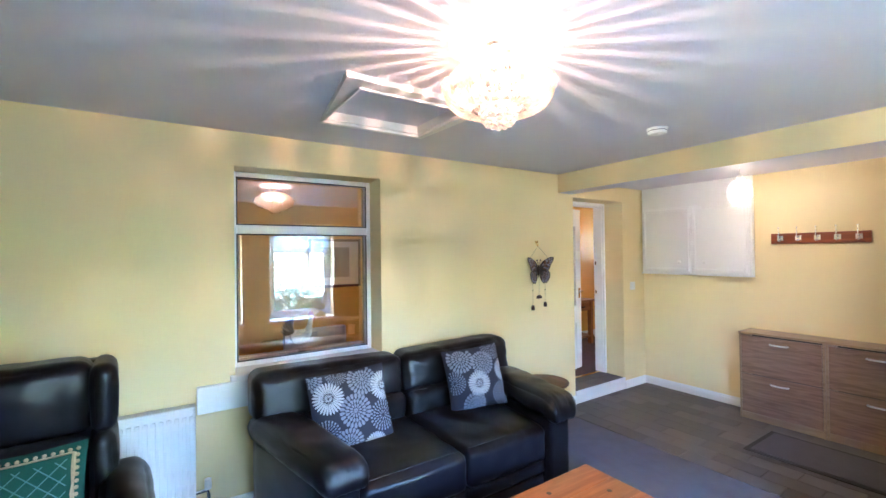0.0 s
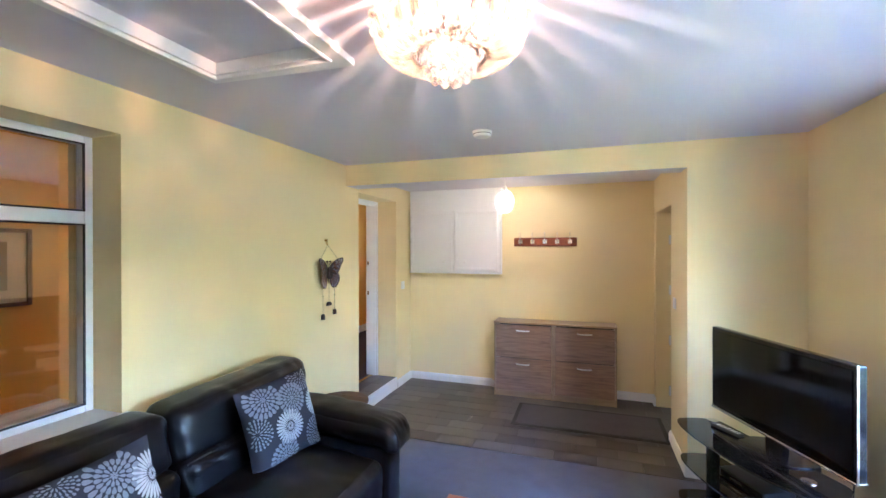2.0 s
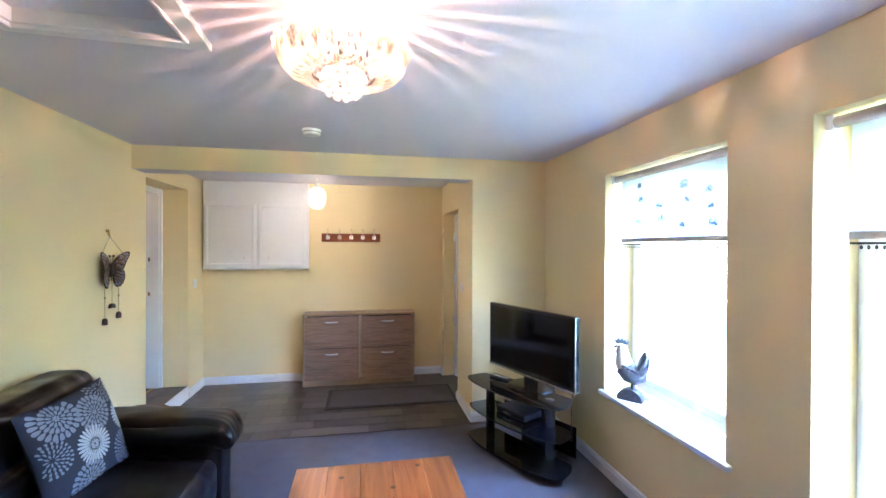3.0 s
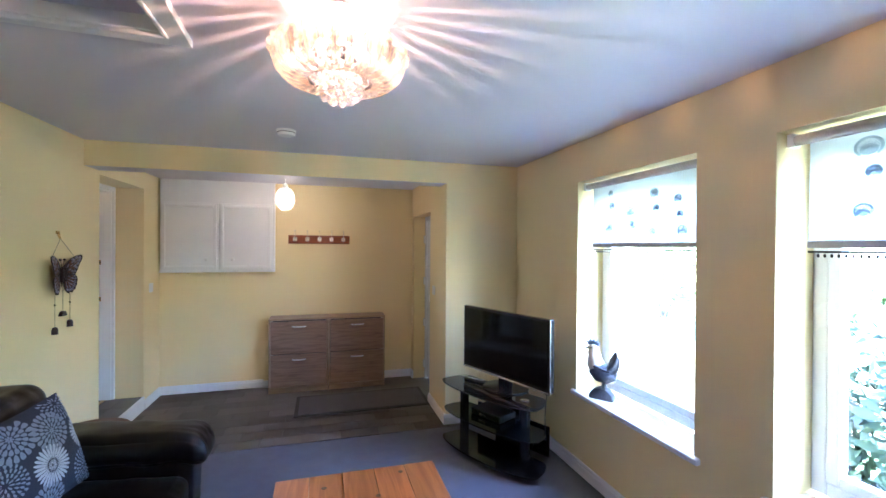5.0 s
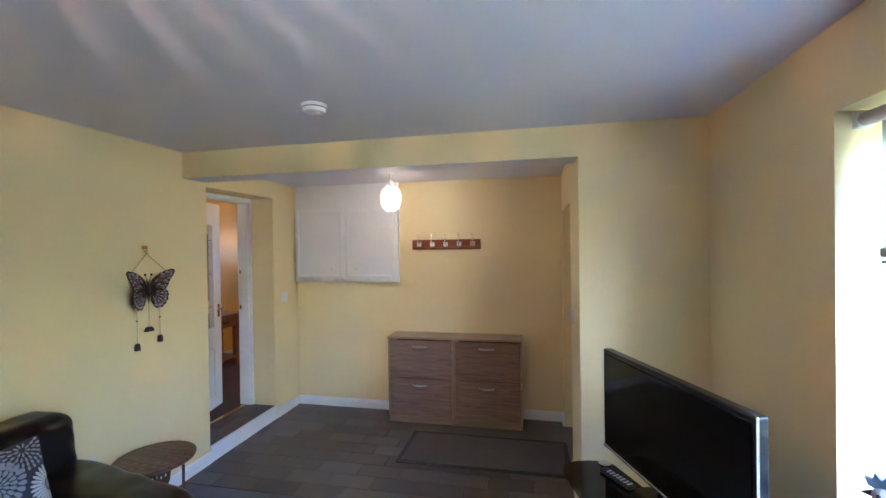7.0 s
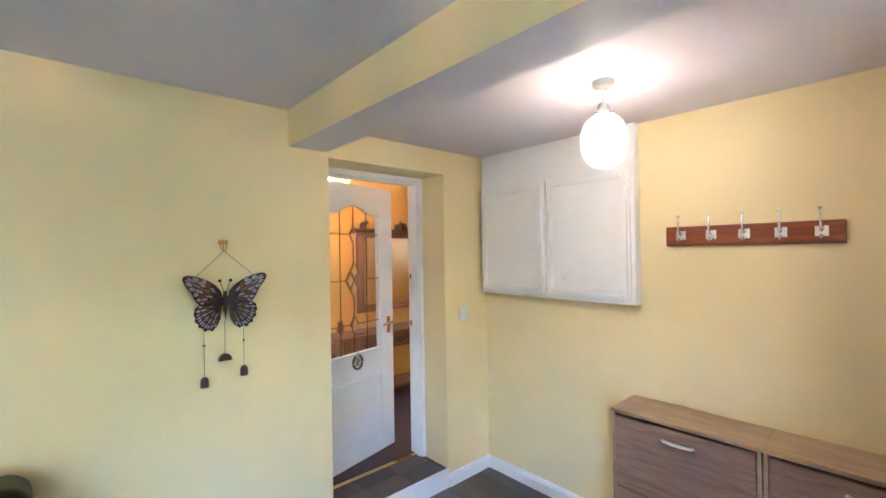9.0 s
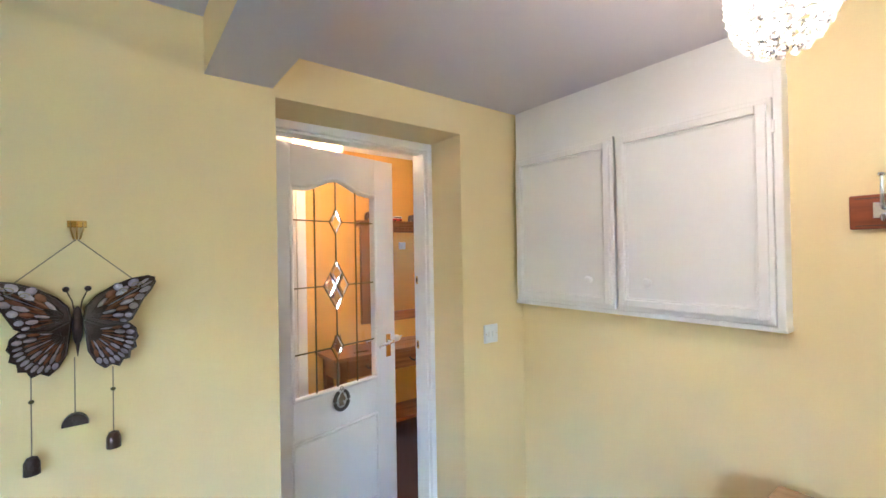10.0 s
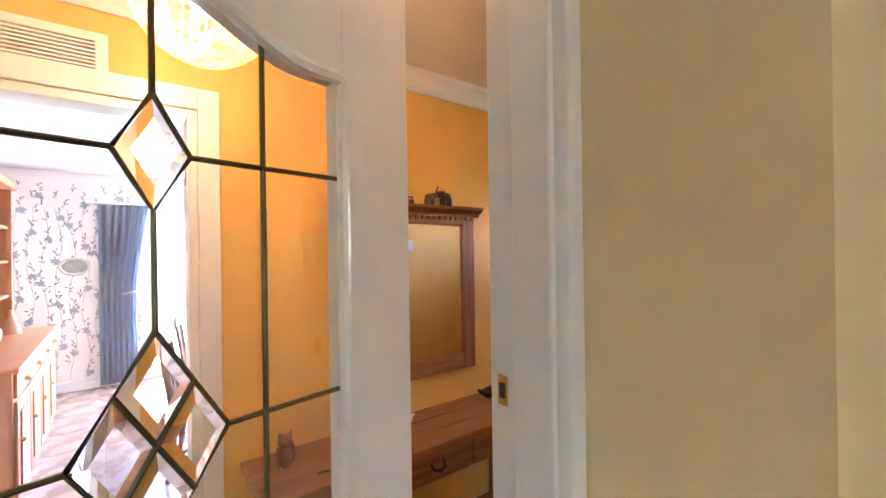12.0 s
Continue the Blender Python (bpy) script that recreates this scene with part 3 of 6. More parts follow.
def make_armchair():
    root = thing("armchair", pose(-0.93, 1.06, 0, 0, 0, 4), "black leather recliner armchair with a tall padded back", "armchair")
    part("base", puff(0.12, 0.80, -0.30, 0.30, 0.06, 0.27, 0.03, n=6), LEATHER, root, smooth=True)
    part("seat", puff(0.28, 0.92, -0.275, 0.275, 0.25, 0.46, 0.07, (0.02, 0, 0.03), 12, 0.01), LEATHER, root, smooth=True)
    part("headrest", puff(0.09, 0.32, -0.262, 0.262, 0.735, 1.058, 0.060, (0.026, 0, 0.004), 30, 0.006, 4.0, gather=0.010), LEATHER, root, smooth=True)
    part("lumbar", puff(0.13, 0.37, -0.262, 0.262, 0.42, 0.752, 0.060, (0.030, 0, 0.004), 28, 0.006, 6.0, gather=0.010), LEATHER, root, smooth=True)
    part("back_shell", puff(0.05, 0.20, -0.325, 0.325, 0.10, 1.035, 0.050, n=10), LEATHER, root, smooth=True)
    for s in (-1, 1):
        y0, y1 = (0.250, 0.345) if s > 0 else (-0.345, -0.250)
        part("side_wing", puff(0.08, 0.345, y0, y1, 0.740, 1.046, 0.045, (0.012, 0.006, 0), 12, 0.005, 8.0 + s), LEATHER, root, smooth=True)
        part("side_wing", puff(0.10, 0.395, y0, y1, 0.40, 0.755, 0.045, (0.014, 0.006, 0), 12, 0.006, 3.0 + s), LEATHER, root, smooth=True)
        c = s * 0.375
        arm = part("armrest", puff(0.24, 0.92, c - 0.085, c + 0.085, 0.445, 0.585, 0.062, (0.005, 0.010, 0.018), 14, 0.006, s * 3), LEATHER, root, smooth=True)
        for v in arm.data.vertices:
            v.co.z -= 2.4 * max(0.0, v.co.x - 0.80) ** 2
        part("arm_side", puff(0.22, 0.86, c - 0.065, c + 0.065, 0.0, 0.49, 0.03, n=6), LEATHER, root, smooth=True)


make_armchair()


def pillow_height(u, v, t):
    return t * (max(0.0, (1 - abs(u) ** 2.6)) * max(0.0, (1 - abs(v) ** 2.6))) ** 0.55


def pillow(w, h, t, bm=None, n=18):
    """A stuffed cushion, w wide along y and h tall along z, drawn in at the sides."""
    own = bmesh.new()
    sides = []
    for s in (1, -1):
        rows = []
        for i in range(n + 1):
            row = []
            for j in range(n + 1):
                u, v = -1 + 2 * i / n, -1 + 2 * j / n
                row.append(own.verts.new(pillow_point(u, v, w, h, t, s)))
            rows.append(row)
        for i in range(n):
            for j in range(n):
                q = (rows[i][j], rows[i + 1][j], rows[i + 1][j + 1], rows[i][j + 1])
                own.faces.new(q if s > 0 else q[::-1])
        sides.append(rows)
    bmesh.ops.remove_doubles(own, verts=own.verts[:], dist=0.0008)
    return merge(bm, own)


def pillow_point(u, v, w, h, t, s=1, lift=0.0):
    draw = 1 - 0.05 * (1 - abs(v) ** 1.5) * abs(u) ** 3
    draw2 = 1 - 0.05 * (1 - abs(u) ** 1.5) * abs(v) ** 3
    d = pillow_height(u, v, t) + 0.006 * noise.noise(Vector((u * 2.2, v * 2.2, t * 9)))* (1 - abs(u) ** 4) * (1 - abs(v) ** 4)
    return Vector((s * max(0.0, d) + lift, u * w / 2 * draw, v * h / 2 * draw2))


def flower(cu, cv, r, rings, w, h, t):
    """Petals in rings that lie on a cushion's face, cut off at its seams. rings: (petals, inner, outer, width) in shares of r."""
    bm = bmesh.new()
    for k, (count, r0, r1, wide) in enumerate(rings):
        for i in range(count):
            a = 2 * math.pi * (i + 0.5 * k) / count
            pts = []
            for f, g in ((0, 0.25), (0.35, 0.8), (0.75, 1.0), (0.93, 0.65), (1.0, 0.0)):
                rr = (r0 + (r1 - r0) * f) * r
                pts.append((rr, g * wide * r))
            loop = [(p, q) for p, q in pts] + [(p, -q) for p, q in pts[:-1][::-1]]
            face = []
            for p, q in loop:
                u = cu + (p * math.cos(a) - q * math.sin(a)) / (w / 2)
                v = cv + (p * math.sin(a) + q * math.cos(a)) / (h / 2)
                face.append((u, v))
            if all(abs(u) < 0.997 and abs(v) < 0.997 for u, v in face):
                centre = (sum(u for u, v in face) / len(face), sum(v for u, v in face) / len(face))
                c = bm.verts.new(pillow_point(*centre, w, h, t, 1, 0.0035))
                vs = [bm.verts.new(pillow_point(u, v, w, h, t, 1, 0.0025)) for u, v in face]
                for x, y in zip(vs, vs[1:] + vs[:1]):
                    bm.faces.new((c, x, y))
    return bm


DAISY = [(28, 0.30, 1.0, 0.070), (18, 0.06, 0.27, 0.022)]
DAHLIA = [(22, 0.66, 1.0, 0.105), (18, 0.40, 0.66, 0.085), (12, 0.17, 0.40, 0.062), (7, 0.02, 0.16, 0.04)]
MUM = [(24, 0.80, 1.0, 0.070), (22, 0.58, 0.79, 0.058), (16, 0.36, 0.57, 0.052), (9, 0.12, 0.34, 0.045)]


def make_cushion(m, w, h, spec):
    root = thing("cushion", m, "navy cushion with silver and white flower heads on a black sofa", "cushion", "cushions on the sofa")
    part("cover", pillow(w, h, 0.075), NAVY, root, smooth=True)
    for cu, cv, r, kind, pale in spec:
        part("flower_print", flower(cu, cv, r, kind, w, h, 0.075), WHITE_PRINT if pale else SILVER_PRINT, root)
    return root


make_cushion(pose(-0.53, 2.49, 0.635, 0, -19, -4) @ pose(0, 0, 0, 3, 0, 0), 0.46, 0.44, [
    (-0.58, 0.38, 0.088, DAISY, 1), (0.02, -0.05, 0.092, DAHLIA, 0), (0.30, 0.68, 0.088, DAHLIA, 0), (0.84, 0.42, 0.085, DAISY, 1),
    (0.72, -0.32, 0.085, MUM, 0), (-0.22, -0.80, 0.085, DAHLIA, 0), (-0.72, -0.45, 0.075, MUM, 0), (-0.95, 0.92, 0.075, DAHLIA, 0),
    (-0.30, 0.92, 0.06, MUM, 0), (0.45, -0.98, 0.07, DAISY, 1)])
make_cushion(pose(-0.56, 3.40, 0.65, 0, -17, -12) @ pose(0, 0, 0, 4, 0, 0), 0.43, 0.42, [
    (-0.02, -0.18, 0.085, DAISY, 1), (-0.50, 0.66, 0.095, DAHLIA, 0), (0.22, 0.42, 0.085, DAHLIA, 0), (0.68, 0.85, 0.08, MUM, 0),
    (0.98, 0.1, 0.08, DAISY, 1), (0.76, -0.62, 0.08, MUM, 0), (-0.25, -0.82, 0.085, DAHLIA, 0), (-0.82, -0.05, 0.075, MUM, 0)])

# green cushion on the armchair
GREEN = mat("green_needlework", (0.010, 0.075, 0.050), 0.9, var=0.2, grain=0.3, gscale=260, bump=0.6)
CREAM_THREAD = mat("cream_thread", (0.45, 0.33, 0.20), 0.9, var=0.3, scale=60, grain=0.3, gscale=260, bump=0.5)
TEAL_THREAD = mat("teal_thread", (0.10, 0.22, 0.20), 0.9, var=0.2, grain=0.3, gscale=260, bump=0.5)
green = thing("cushion", pose(-0.475, 1.13, 0.56, 0, -20, 4), "green needlework cushion with a cream trellis border", "cushion")
part("cover", pillow(0.42, 0.40, 0.065), GREEN, green, smooth=True)
bm = bmesh.new()
for i in range(-4, 5):
    for s in (-1, 1):
        line = []
        for j in range(25):
            a = -0.7 + 1.4 * j / 24
            b = i * 0.3 + s * a
            if abs(b) < 0.7:
                line.append(pillow_point(a, b, 0.42, 0.40, 0.065, 1, 0.002))
        if len(line) > 2:
            tube(line, 0.0022, 4, bm)
part("trellis", bm, TEAL_THREAD, green)
bm = bmesh.new()
for k in range(4):
    line = [pillow_point(*(((-0.80 + 1.6 * j / 20), -0.80 if k < 1 else 0.80) if k < 2 else ((-0.80 if k < 3 else 0.80), -0.80 + 1.6 * j / 20)), 0.42, 0.40, 0.065, 1, 0.002) for j in range(21)]
    tube(line, 0.008, 5, bm, 0.5)
for k in range(4):
    for j in range(15):
        f = -0.86 + 1.72 * j / 14
        u, v = ((f, -0.86), (f, 0.86), (-0.86, f), (0.86, f))[k]
        ball(pillow_point(u, v, 0.42, 0.40, 0.065, 1, 0.002), (0.003, 0.008, 0.008), bm, 6, 4)
part("border", bm, CREAM_THREAD, green)
part("motif", flower(-0.05, -0.35, 0.06, [(7, 0.2, 1.0, 0.28), (5, 0.0, 0.5, 0.2)], 0.42, 0.40, 0.065), CREAM_THREAD, green)


def make_coffee_table():
    root = thing("coffee_table", pose(0.745, 2.86, 0), "varnished orange pine coffee table with a planked top", "coffee table")
    w, l, n = 0.755, 1.07, 5
    for i in range(n):
        x0 = -w / 2 + i * w / n
        part("plank", box(x0 + 0.0006, x0 + w / n - 0.0006, -l / 2, l / 2, 0.402, 0.434, 0.0025), PINE_TOP, root)
    for x in (-1, 1):
        for y in (-1, 1):
            part("leg", box(x * 0.32 - 0.035, x * 0.32 + 0.035, y * 0.47 - 0.035, y * 0.47 + 0.035, 0, 0.402, 0.006), PINE_Z, root)
    for x in (-1, 1):
        part("apron", box(x * 0.32 - 0.012, x * 0.32 + 0.012, -0.435, 0.435, 0.31, 0.402, 0.003), PINE_TOP, root)
    for y in (-1, 1):
        part("apron", box(-0.285, 0.285, y * 0.47 - 0.012, y * 0.47 + 0.012, 0.31, 0.402, 0.003), PINE_TOP, root)
    for x, y in ((0.07, 0.30), (-0.16, 0.42), (0.20, 0.47), (-0.30, 0.18), (0.31, 0.12), (0.02, 0.05)):
        part("knot", lathe([(0.012, 0), (0.0121, 0.0008), (0.006, 0.001)], 10, None, (x, y, 0.4337)), CARVED, root)


PINE_TOP = wood("table_pine", (0.28, 0.070, 0.015), (0.44, 0.135, 0.033), 0.3, axis=1, coat=0.35, per_piece=0.12)
make_coffee_table()


def make_television():
    root = thing("television", pose(1.848, 4.158, 0.575, 0, 0, 20.4), "flat black television with a silver lower edge on a glass stand", "television")
    # local x looks away from the screen, y runs along it
    part("screen", box(-0.004, 0.002, -0.425, 0.425, 0.030, 0.462, 0.0), BLACK_GLASS, root)
    part("bezel", box(0.0, 0.045, -0.443, 0.443, 0.0, 0.485, 0.006), BLACK_GLOSS, root)
    part("silver_edge", box(-0.005, 0.047, -0.4435, 0.4435, -0.008, 0.006, 0.003, box(-0.004, 0.006, -0.4475, -0.4425, -0.008, 0.487, 0.002)), CHROME, root, "silver metal edge strip")
    part("back", puff(0.045, 0.095, -0.33, 0.33, 0.05, 0.36, 0.02, n=4), BLACK_MATT, root, smooth=True)
    part("neck", box(0.02, 0.055, -0.06, 0.06, -0.070, 0.06, 0.008), BLACK_GLOSS, root)
    part("foot", lathe([(0.0, -0.0797), (0.17, -0.0797), (0.17, -0.073), (0.07, -0.066), (0.0, -0.064)], 32, None, (0.04, 0, 0)), BLACK_GLOSS, root, smooth=True)


def stadium(l, d, bow=0.30, n=14):
    """Outline of a shelf, straight at the back, with rounded ends and a bowed front."""
    pts = []
    for i in range(n + 1):
        a = math.pi * i / n
        pts.append((-d * (0.45 + bow * math.sin(a)), -l / 2 * math.cos(a) * (1 - 0.04 * math.sin(a))))
    for i in range(7):
        a = math.pi / 2 * i / 6
        pts.append((-d * 0.45 + d * 0.55 * math.sin(a), l / 2 * (1 - 0.22 * (1 - math.cos(a)))))
    for i in range(7):
        a = math.pi / 2 * (1 - i / 6)
        pts.append((-d * 0.45 + d * 0.55 * math.sin(a), -l / 2 * (1 - 0.22 * (1 - math.cos(a)))))
    return pts


def make_tv_stand():
    root = thing("tv_stand", pose(1.855, 4.19, 0, 0, 0, 26.5), "black glass television stand with three curved shelves", "tv stand")
    for name, z, l, d in (("top_shelf", 0.485, 0.88, 0.37), ("middle_shelf", 0.270, 0.87, 0.35), ("bottom_shelf", 0.045, 0.88, 0.37)):
        part(name, plate(stadium(l, d), 2, z, z + 0.010), BLACK_GLASS, root)
    for x, y in ((-0.095, -0.29), (0.0, 0.375)):
        part("post", lathe([(0.036, 0.012), (0.036, 0.484)], 20, None, (x, y, 0)), BLACK_GLOSS, root, smooth=True)
        part("cap", lathe([(0.030, 0.4952), (0.030, 0.499), (0.02, 0.501)], 20, None, (x, y, 0)), CHROME, root, "chrome cap", True)
        part("foot", lathe([(0.045, 0.0), (0.045, 0.045)], 20, None, (x, y, 0)), BLACK_MATT, root, smooth=True)
    part("back_column", box(0.08, 0.12, -0.17, 0.12, 0.0, 0.484, 0.01), BLACK_GLOSS, root)
    part("back_panel", box(0.122, 0.128, -0.34, 0.34, 0.056, 0.270), BLACK_GLASS, root)
    part("edge_trim", tube([(x, y, 0.490) for x, y in stadium(0.884, 0.374)[:15]], 0.005, 6), BLACK_GLOSS, root, smooth=True)


make_tv_stand()
make_television()
box_ob = thing("set_top_box", pose(1.80, 4.22, 0.2801, 0, 0, 26.5), "small black set-top box on a glass shelf", "set-top box")
part("case", box(-0.09, 0.09, -0.15, 0.13, 0.004, 0.05, 0.005), BLACK_MATT, box_ob)
part("front_panel", box(-0.094, -0.088, -0.14, 0.12, 0.008, 0.045, 0.002), BLACK_GLOSS, box_ob)
part("display", box(-0.0955, -0.0935, -0.02, 0.05, 0.018, 0.030), CHROME, box_ob)
remote = thing("remote_control", pose(1.72, 4.38, 0.4952, 0, 0, 35), "slim black remote control on the stand", "remote control")
part("body", box(-0.022, 0.022, -0.09, 0.09, 0, 0.018, 0.007), BLACK_MATT, remote)
bm = bmesh.new()
for i in range(3):
    for j in range(7):
        box(-0.014 + i * 0.011, -0.008 + i * 0.011, -0.075 + j * 0.02, -0.066 + j * 0.02, 0.017, 0.0195, 0.001, bm, 1)
part("buttons", bm, PLASTIC, remote)
cable = thing("cable", pose(2.10, 3.92, 0), "thin black cable hanging behind the television stand", "cable")
part("wire", tube([(-0.04, -0.06 + 0.04 * math.sin(i / 5), 0.62 - 0.028 * i - 0.05 * math.sin(i / 20 * math.pi)) if i < 14 else (-0.04 - (i - 14) * 0.012, -0.05 + 0.01 * i, max(0.006, 0.18 - 0.04 * (i - 14))) for i in range(20)], 0.0035, 6), BLACK_MATT, cable, smooth=True)


# ---------------------------------------------------------------- small round table beside the sofa
def make_side_table():
    root = thing("side_table", pose(-0.765, 4.305, 0), "small round carved brown wooden table beside the sofa", "side table")
    part("tabletop", lathe([(0.0, 0.392), (0.185, 0.392), (0.20, 0.398), (0.205, 0.407), (0.202, 0.416), (0.19, 0.4195), (0.178, 0.417), (0.172, 0.4185), (0.0, 0.4185)], 48), CARVED, root, smooth=True)
    bm = bmesh.new()
    for ring, count, r in ((0.145, 16, 0.016), (0.10, 10, 0.020), (0.055, 8, 0.013)):
        for i in range(count):
            a = 2 * math.pi * i / count
            ball((ring * math.cos(a), ring * math.sin(a), 0.4175), (r, r * 0.7, 0.0028), bm, 8, 4)
    carving = part("carving", bm, wood("worn_carving", (0.085, 0.036, 0.02), (0.17, 0.080, 0.045), 0.4, axis=0), root, "raised flower carving", True)
    tagged(carving, kind="stuff")
    for i in range(4):
        a0 = math.pi / 4 + i * math.pi / 2
        leg = bmesh.new()
        c, s = math.cos(a0), math.sin(a0)
        prof = [(-0.075, 0.39), (0.075, 0.39), (0.07, 0.33), (0.045, 0.27), (0.038, 0.18), (0.046, 0.09), (0.062, 0.0), (0.02, 0.0), (0.012, 0.10), (-0.012, 0.10), (-0.02, 0.0), (-0.062, 0.0), (-0.046, 0.09), (-0.038, 0.18), (-0.045, 0.27), (-0.07, 0.33)]
        plate(prof, 0, -0.007, 0.007, leg)
        bmesh.ops.transform(leg, matrix=Matrix.Translation((0.135 * c, 0.135 * s, 0.0)) @ Matrix.Rotation(a0, 4, "Z"), verts=leg.verts[:])
        one = part("leg", leg, CARVED, root)
        inlay = bmesh.new()
        for k in range(6):
            ball((0.0075, -0.05 + 0.02 * k, 0.352 + 0.008 * (k % 2)), (0.0025, 0.0045, 0.009), inlay, 6, 4)
        bmesh.ops.transform(inlay, matrix=Matrix.Translation((0.135 * c, 0.135 * s, 0.0)) @ Matrix.Rotation(a0, 4, "Z"), verts=inlay.verts[:])
        part("inlay", inlay, PLASTIC, one, "white bone inlay")


make_side_table()

# double socket with a plug behind the sofa
socket = thing("wall_socket", pose(XL, 4.10, 0.42), "white plastic wall socket with a black plug", "socket")
part("plate", box(0.0, 0.010, -0.073, 0.073, -0.043, 0.043, 0.004), PLASTIC, socket)
part("plug", puff(0.010, 0.05, 0.015, 0.062, -0.028, 0.02, 0.012, n=4), BLACK_MATT, socket, "black plug", True)


# ---------------------------------------------------------------- radiators
def make_radiator(m, l, h, label, crest=True):
    """A steel panel radiator: local y along the wall, x into the room."""
    root = thing("radiator", m, label, "radiator")
    for x in (0.030, 0.078):
        panel = part("panel", box(x, x + 0.012, 0, l, 0, h, 0.004), RAD_WHITE, root)
        count = int(l / 0.034)
        first = part("flute", box(x + 0.010, x + 0.018, -0.011, 0.011, 0.035, h - 0.04, 0.005, None, 2), RAD_WHITE, panel)
        first.location = (0, 0.5 * l / count, 0)
        for i in range(1, count):
            o = new("flute", first.data)
            o.parent = panel
            o.location = (0, (i + 0.5) * l / count, 0)
    part("top_grille", box(0.028, 0.092, 0.002, l - 0.002, h - 0.004, h + 0.008, 0.002), RAD_WHITE, root)
    for y in (0.0, l - 0.004):
        part("side_cover", box(0.026, 0.098, y - 0.004, y + 0.006, 0.0, h + 0.004, 0.003), RAD_WHITE, root)
    for y in (0.2, 0.8):
        part("bracket", box(0.0, 0.031, l * y, l * y + 0.03, 0.08, h - 0.08), RAD_WHITE, root)
    valve = part("valve", tube([(0.055, l + 0.004, 0.03), (0.055, l + 0.06, 0.03), (0.055, l + 0.065, 0.0), (0.055, l + 0.065, -0.14)], 0.011, 10), CHROME, root, "chrome valve and pipe", True)
    part("valve_cap", lathe([(0.017, 0.0), (0.019, 0.01), (0.017, 0.055), (0.008, 0.06)], 14, None, (0.055, l + 0.062, 0.036)), PLASTIC, valve, "white valve cap", True)
    return root


RAD_WHITE = mat("radiator_enamel", (0.80, 0.80, 0.80), 0.28, var=0.02, grain=0.01, bump=0.02)
make_radiator(pose(XL, 0.70, 0.165), 1.045, 0.515, "white steel panel radiator below the wall")
structure("trim", box(XL, XL + 0.038, 1.757, 3.30, 0.618, 0.770, 0.004), WHITE, "white boxed panel below the inner window")



# ---------------------------------------------------------------- chandelier, pendant and alarm
def crystal(name, clear, tint, rough=0.05):
    """Cut glass seen near a bulb: part clear, part bright inner scatter, part gloss."""
    m = bpy.data.materials.new(name)
    m.use_nodes = True
    n, l = m.node_tree.nodes, m.node_tree.links
    n.remove(n["Principled BSDF"])
    t, g, s = n.new("ShaderNodeBsdfTransparent"), n.new("ShaderNodeBsdfGlossy"), n.new("ShaderNodeBsdfTranslucent")
    a, b = n.new("ShaderNodeMixShader"), n.new("ShaderNodeMixShader")
    s.inputs["Color"].default_value = (*tint, 1)
    g.inputs["Roughness"].default_value = rough
    a.inputs["Fac"].default_value, b.inputs["Fac"].default_value = clear, 0.28
    l.new(s.outputs[0], a.inputs[1])
    l.new(t.outputs[0], a.inputs[2])
    l.new(a.outputs[0], b.inputs[1])
    l.new(g.outputs[0], b.inputs[2])
    l.new(b.outputs[0], n["Material Output"].inputs["Surface"])
    return m


CRYSTAL = crystal("clear_crystal", 0.56, (0.10, 0.092, 0.080))
LOOP_GLASS = crystal("lit_loop_glass", 0.50, (0.40, 0.34, 0.27))
BULB = glow("lit_bulb", (1.0, 0.80, 0.56), 0.5)
LIT_SHADE = crystal("lit_glass_beads", 0.42, (0.12, 0.116, 0.105))
DARK_METAL = mat("dark_silver_metal", (0.16, 0.15, 0.15), 0.3, 0.9, var=0.2)


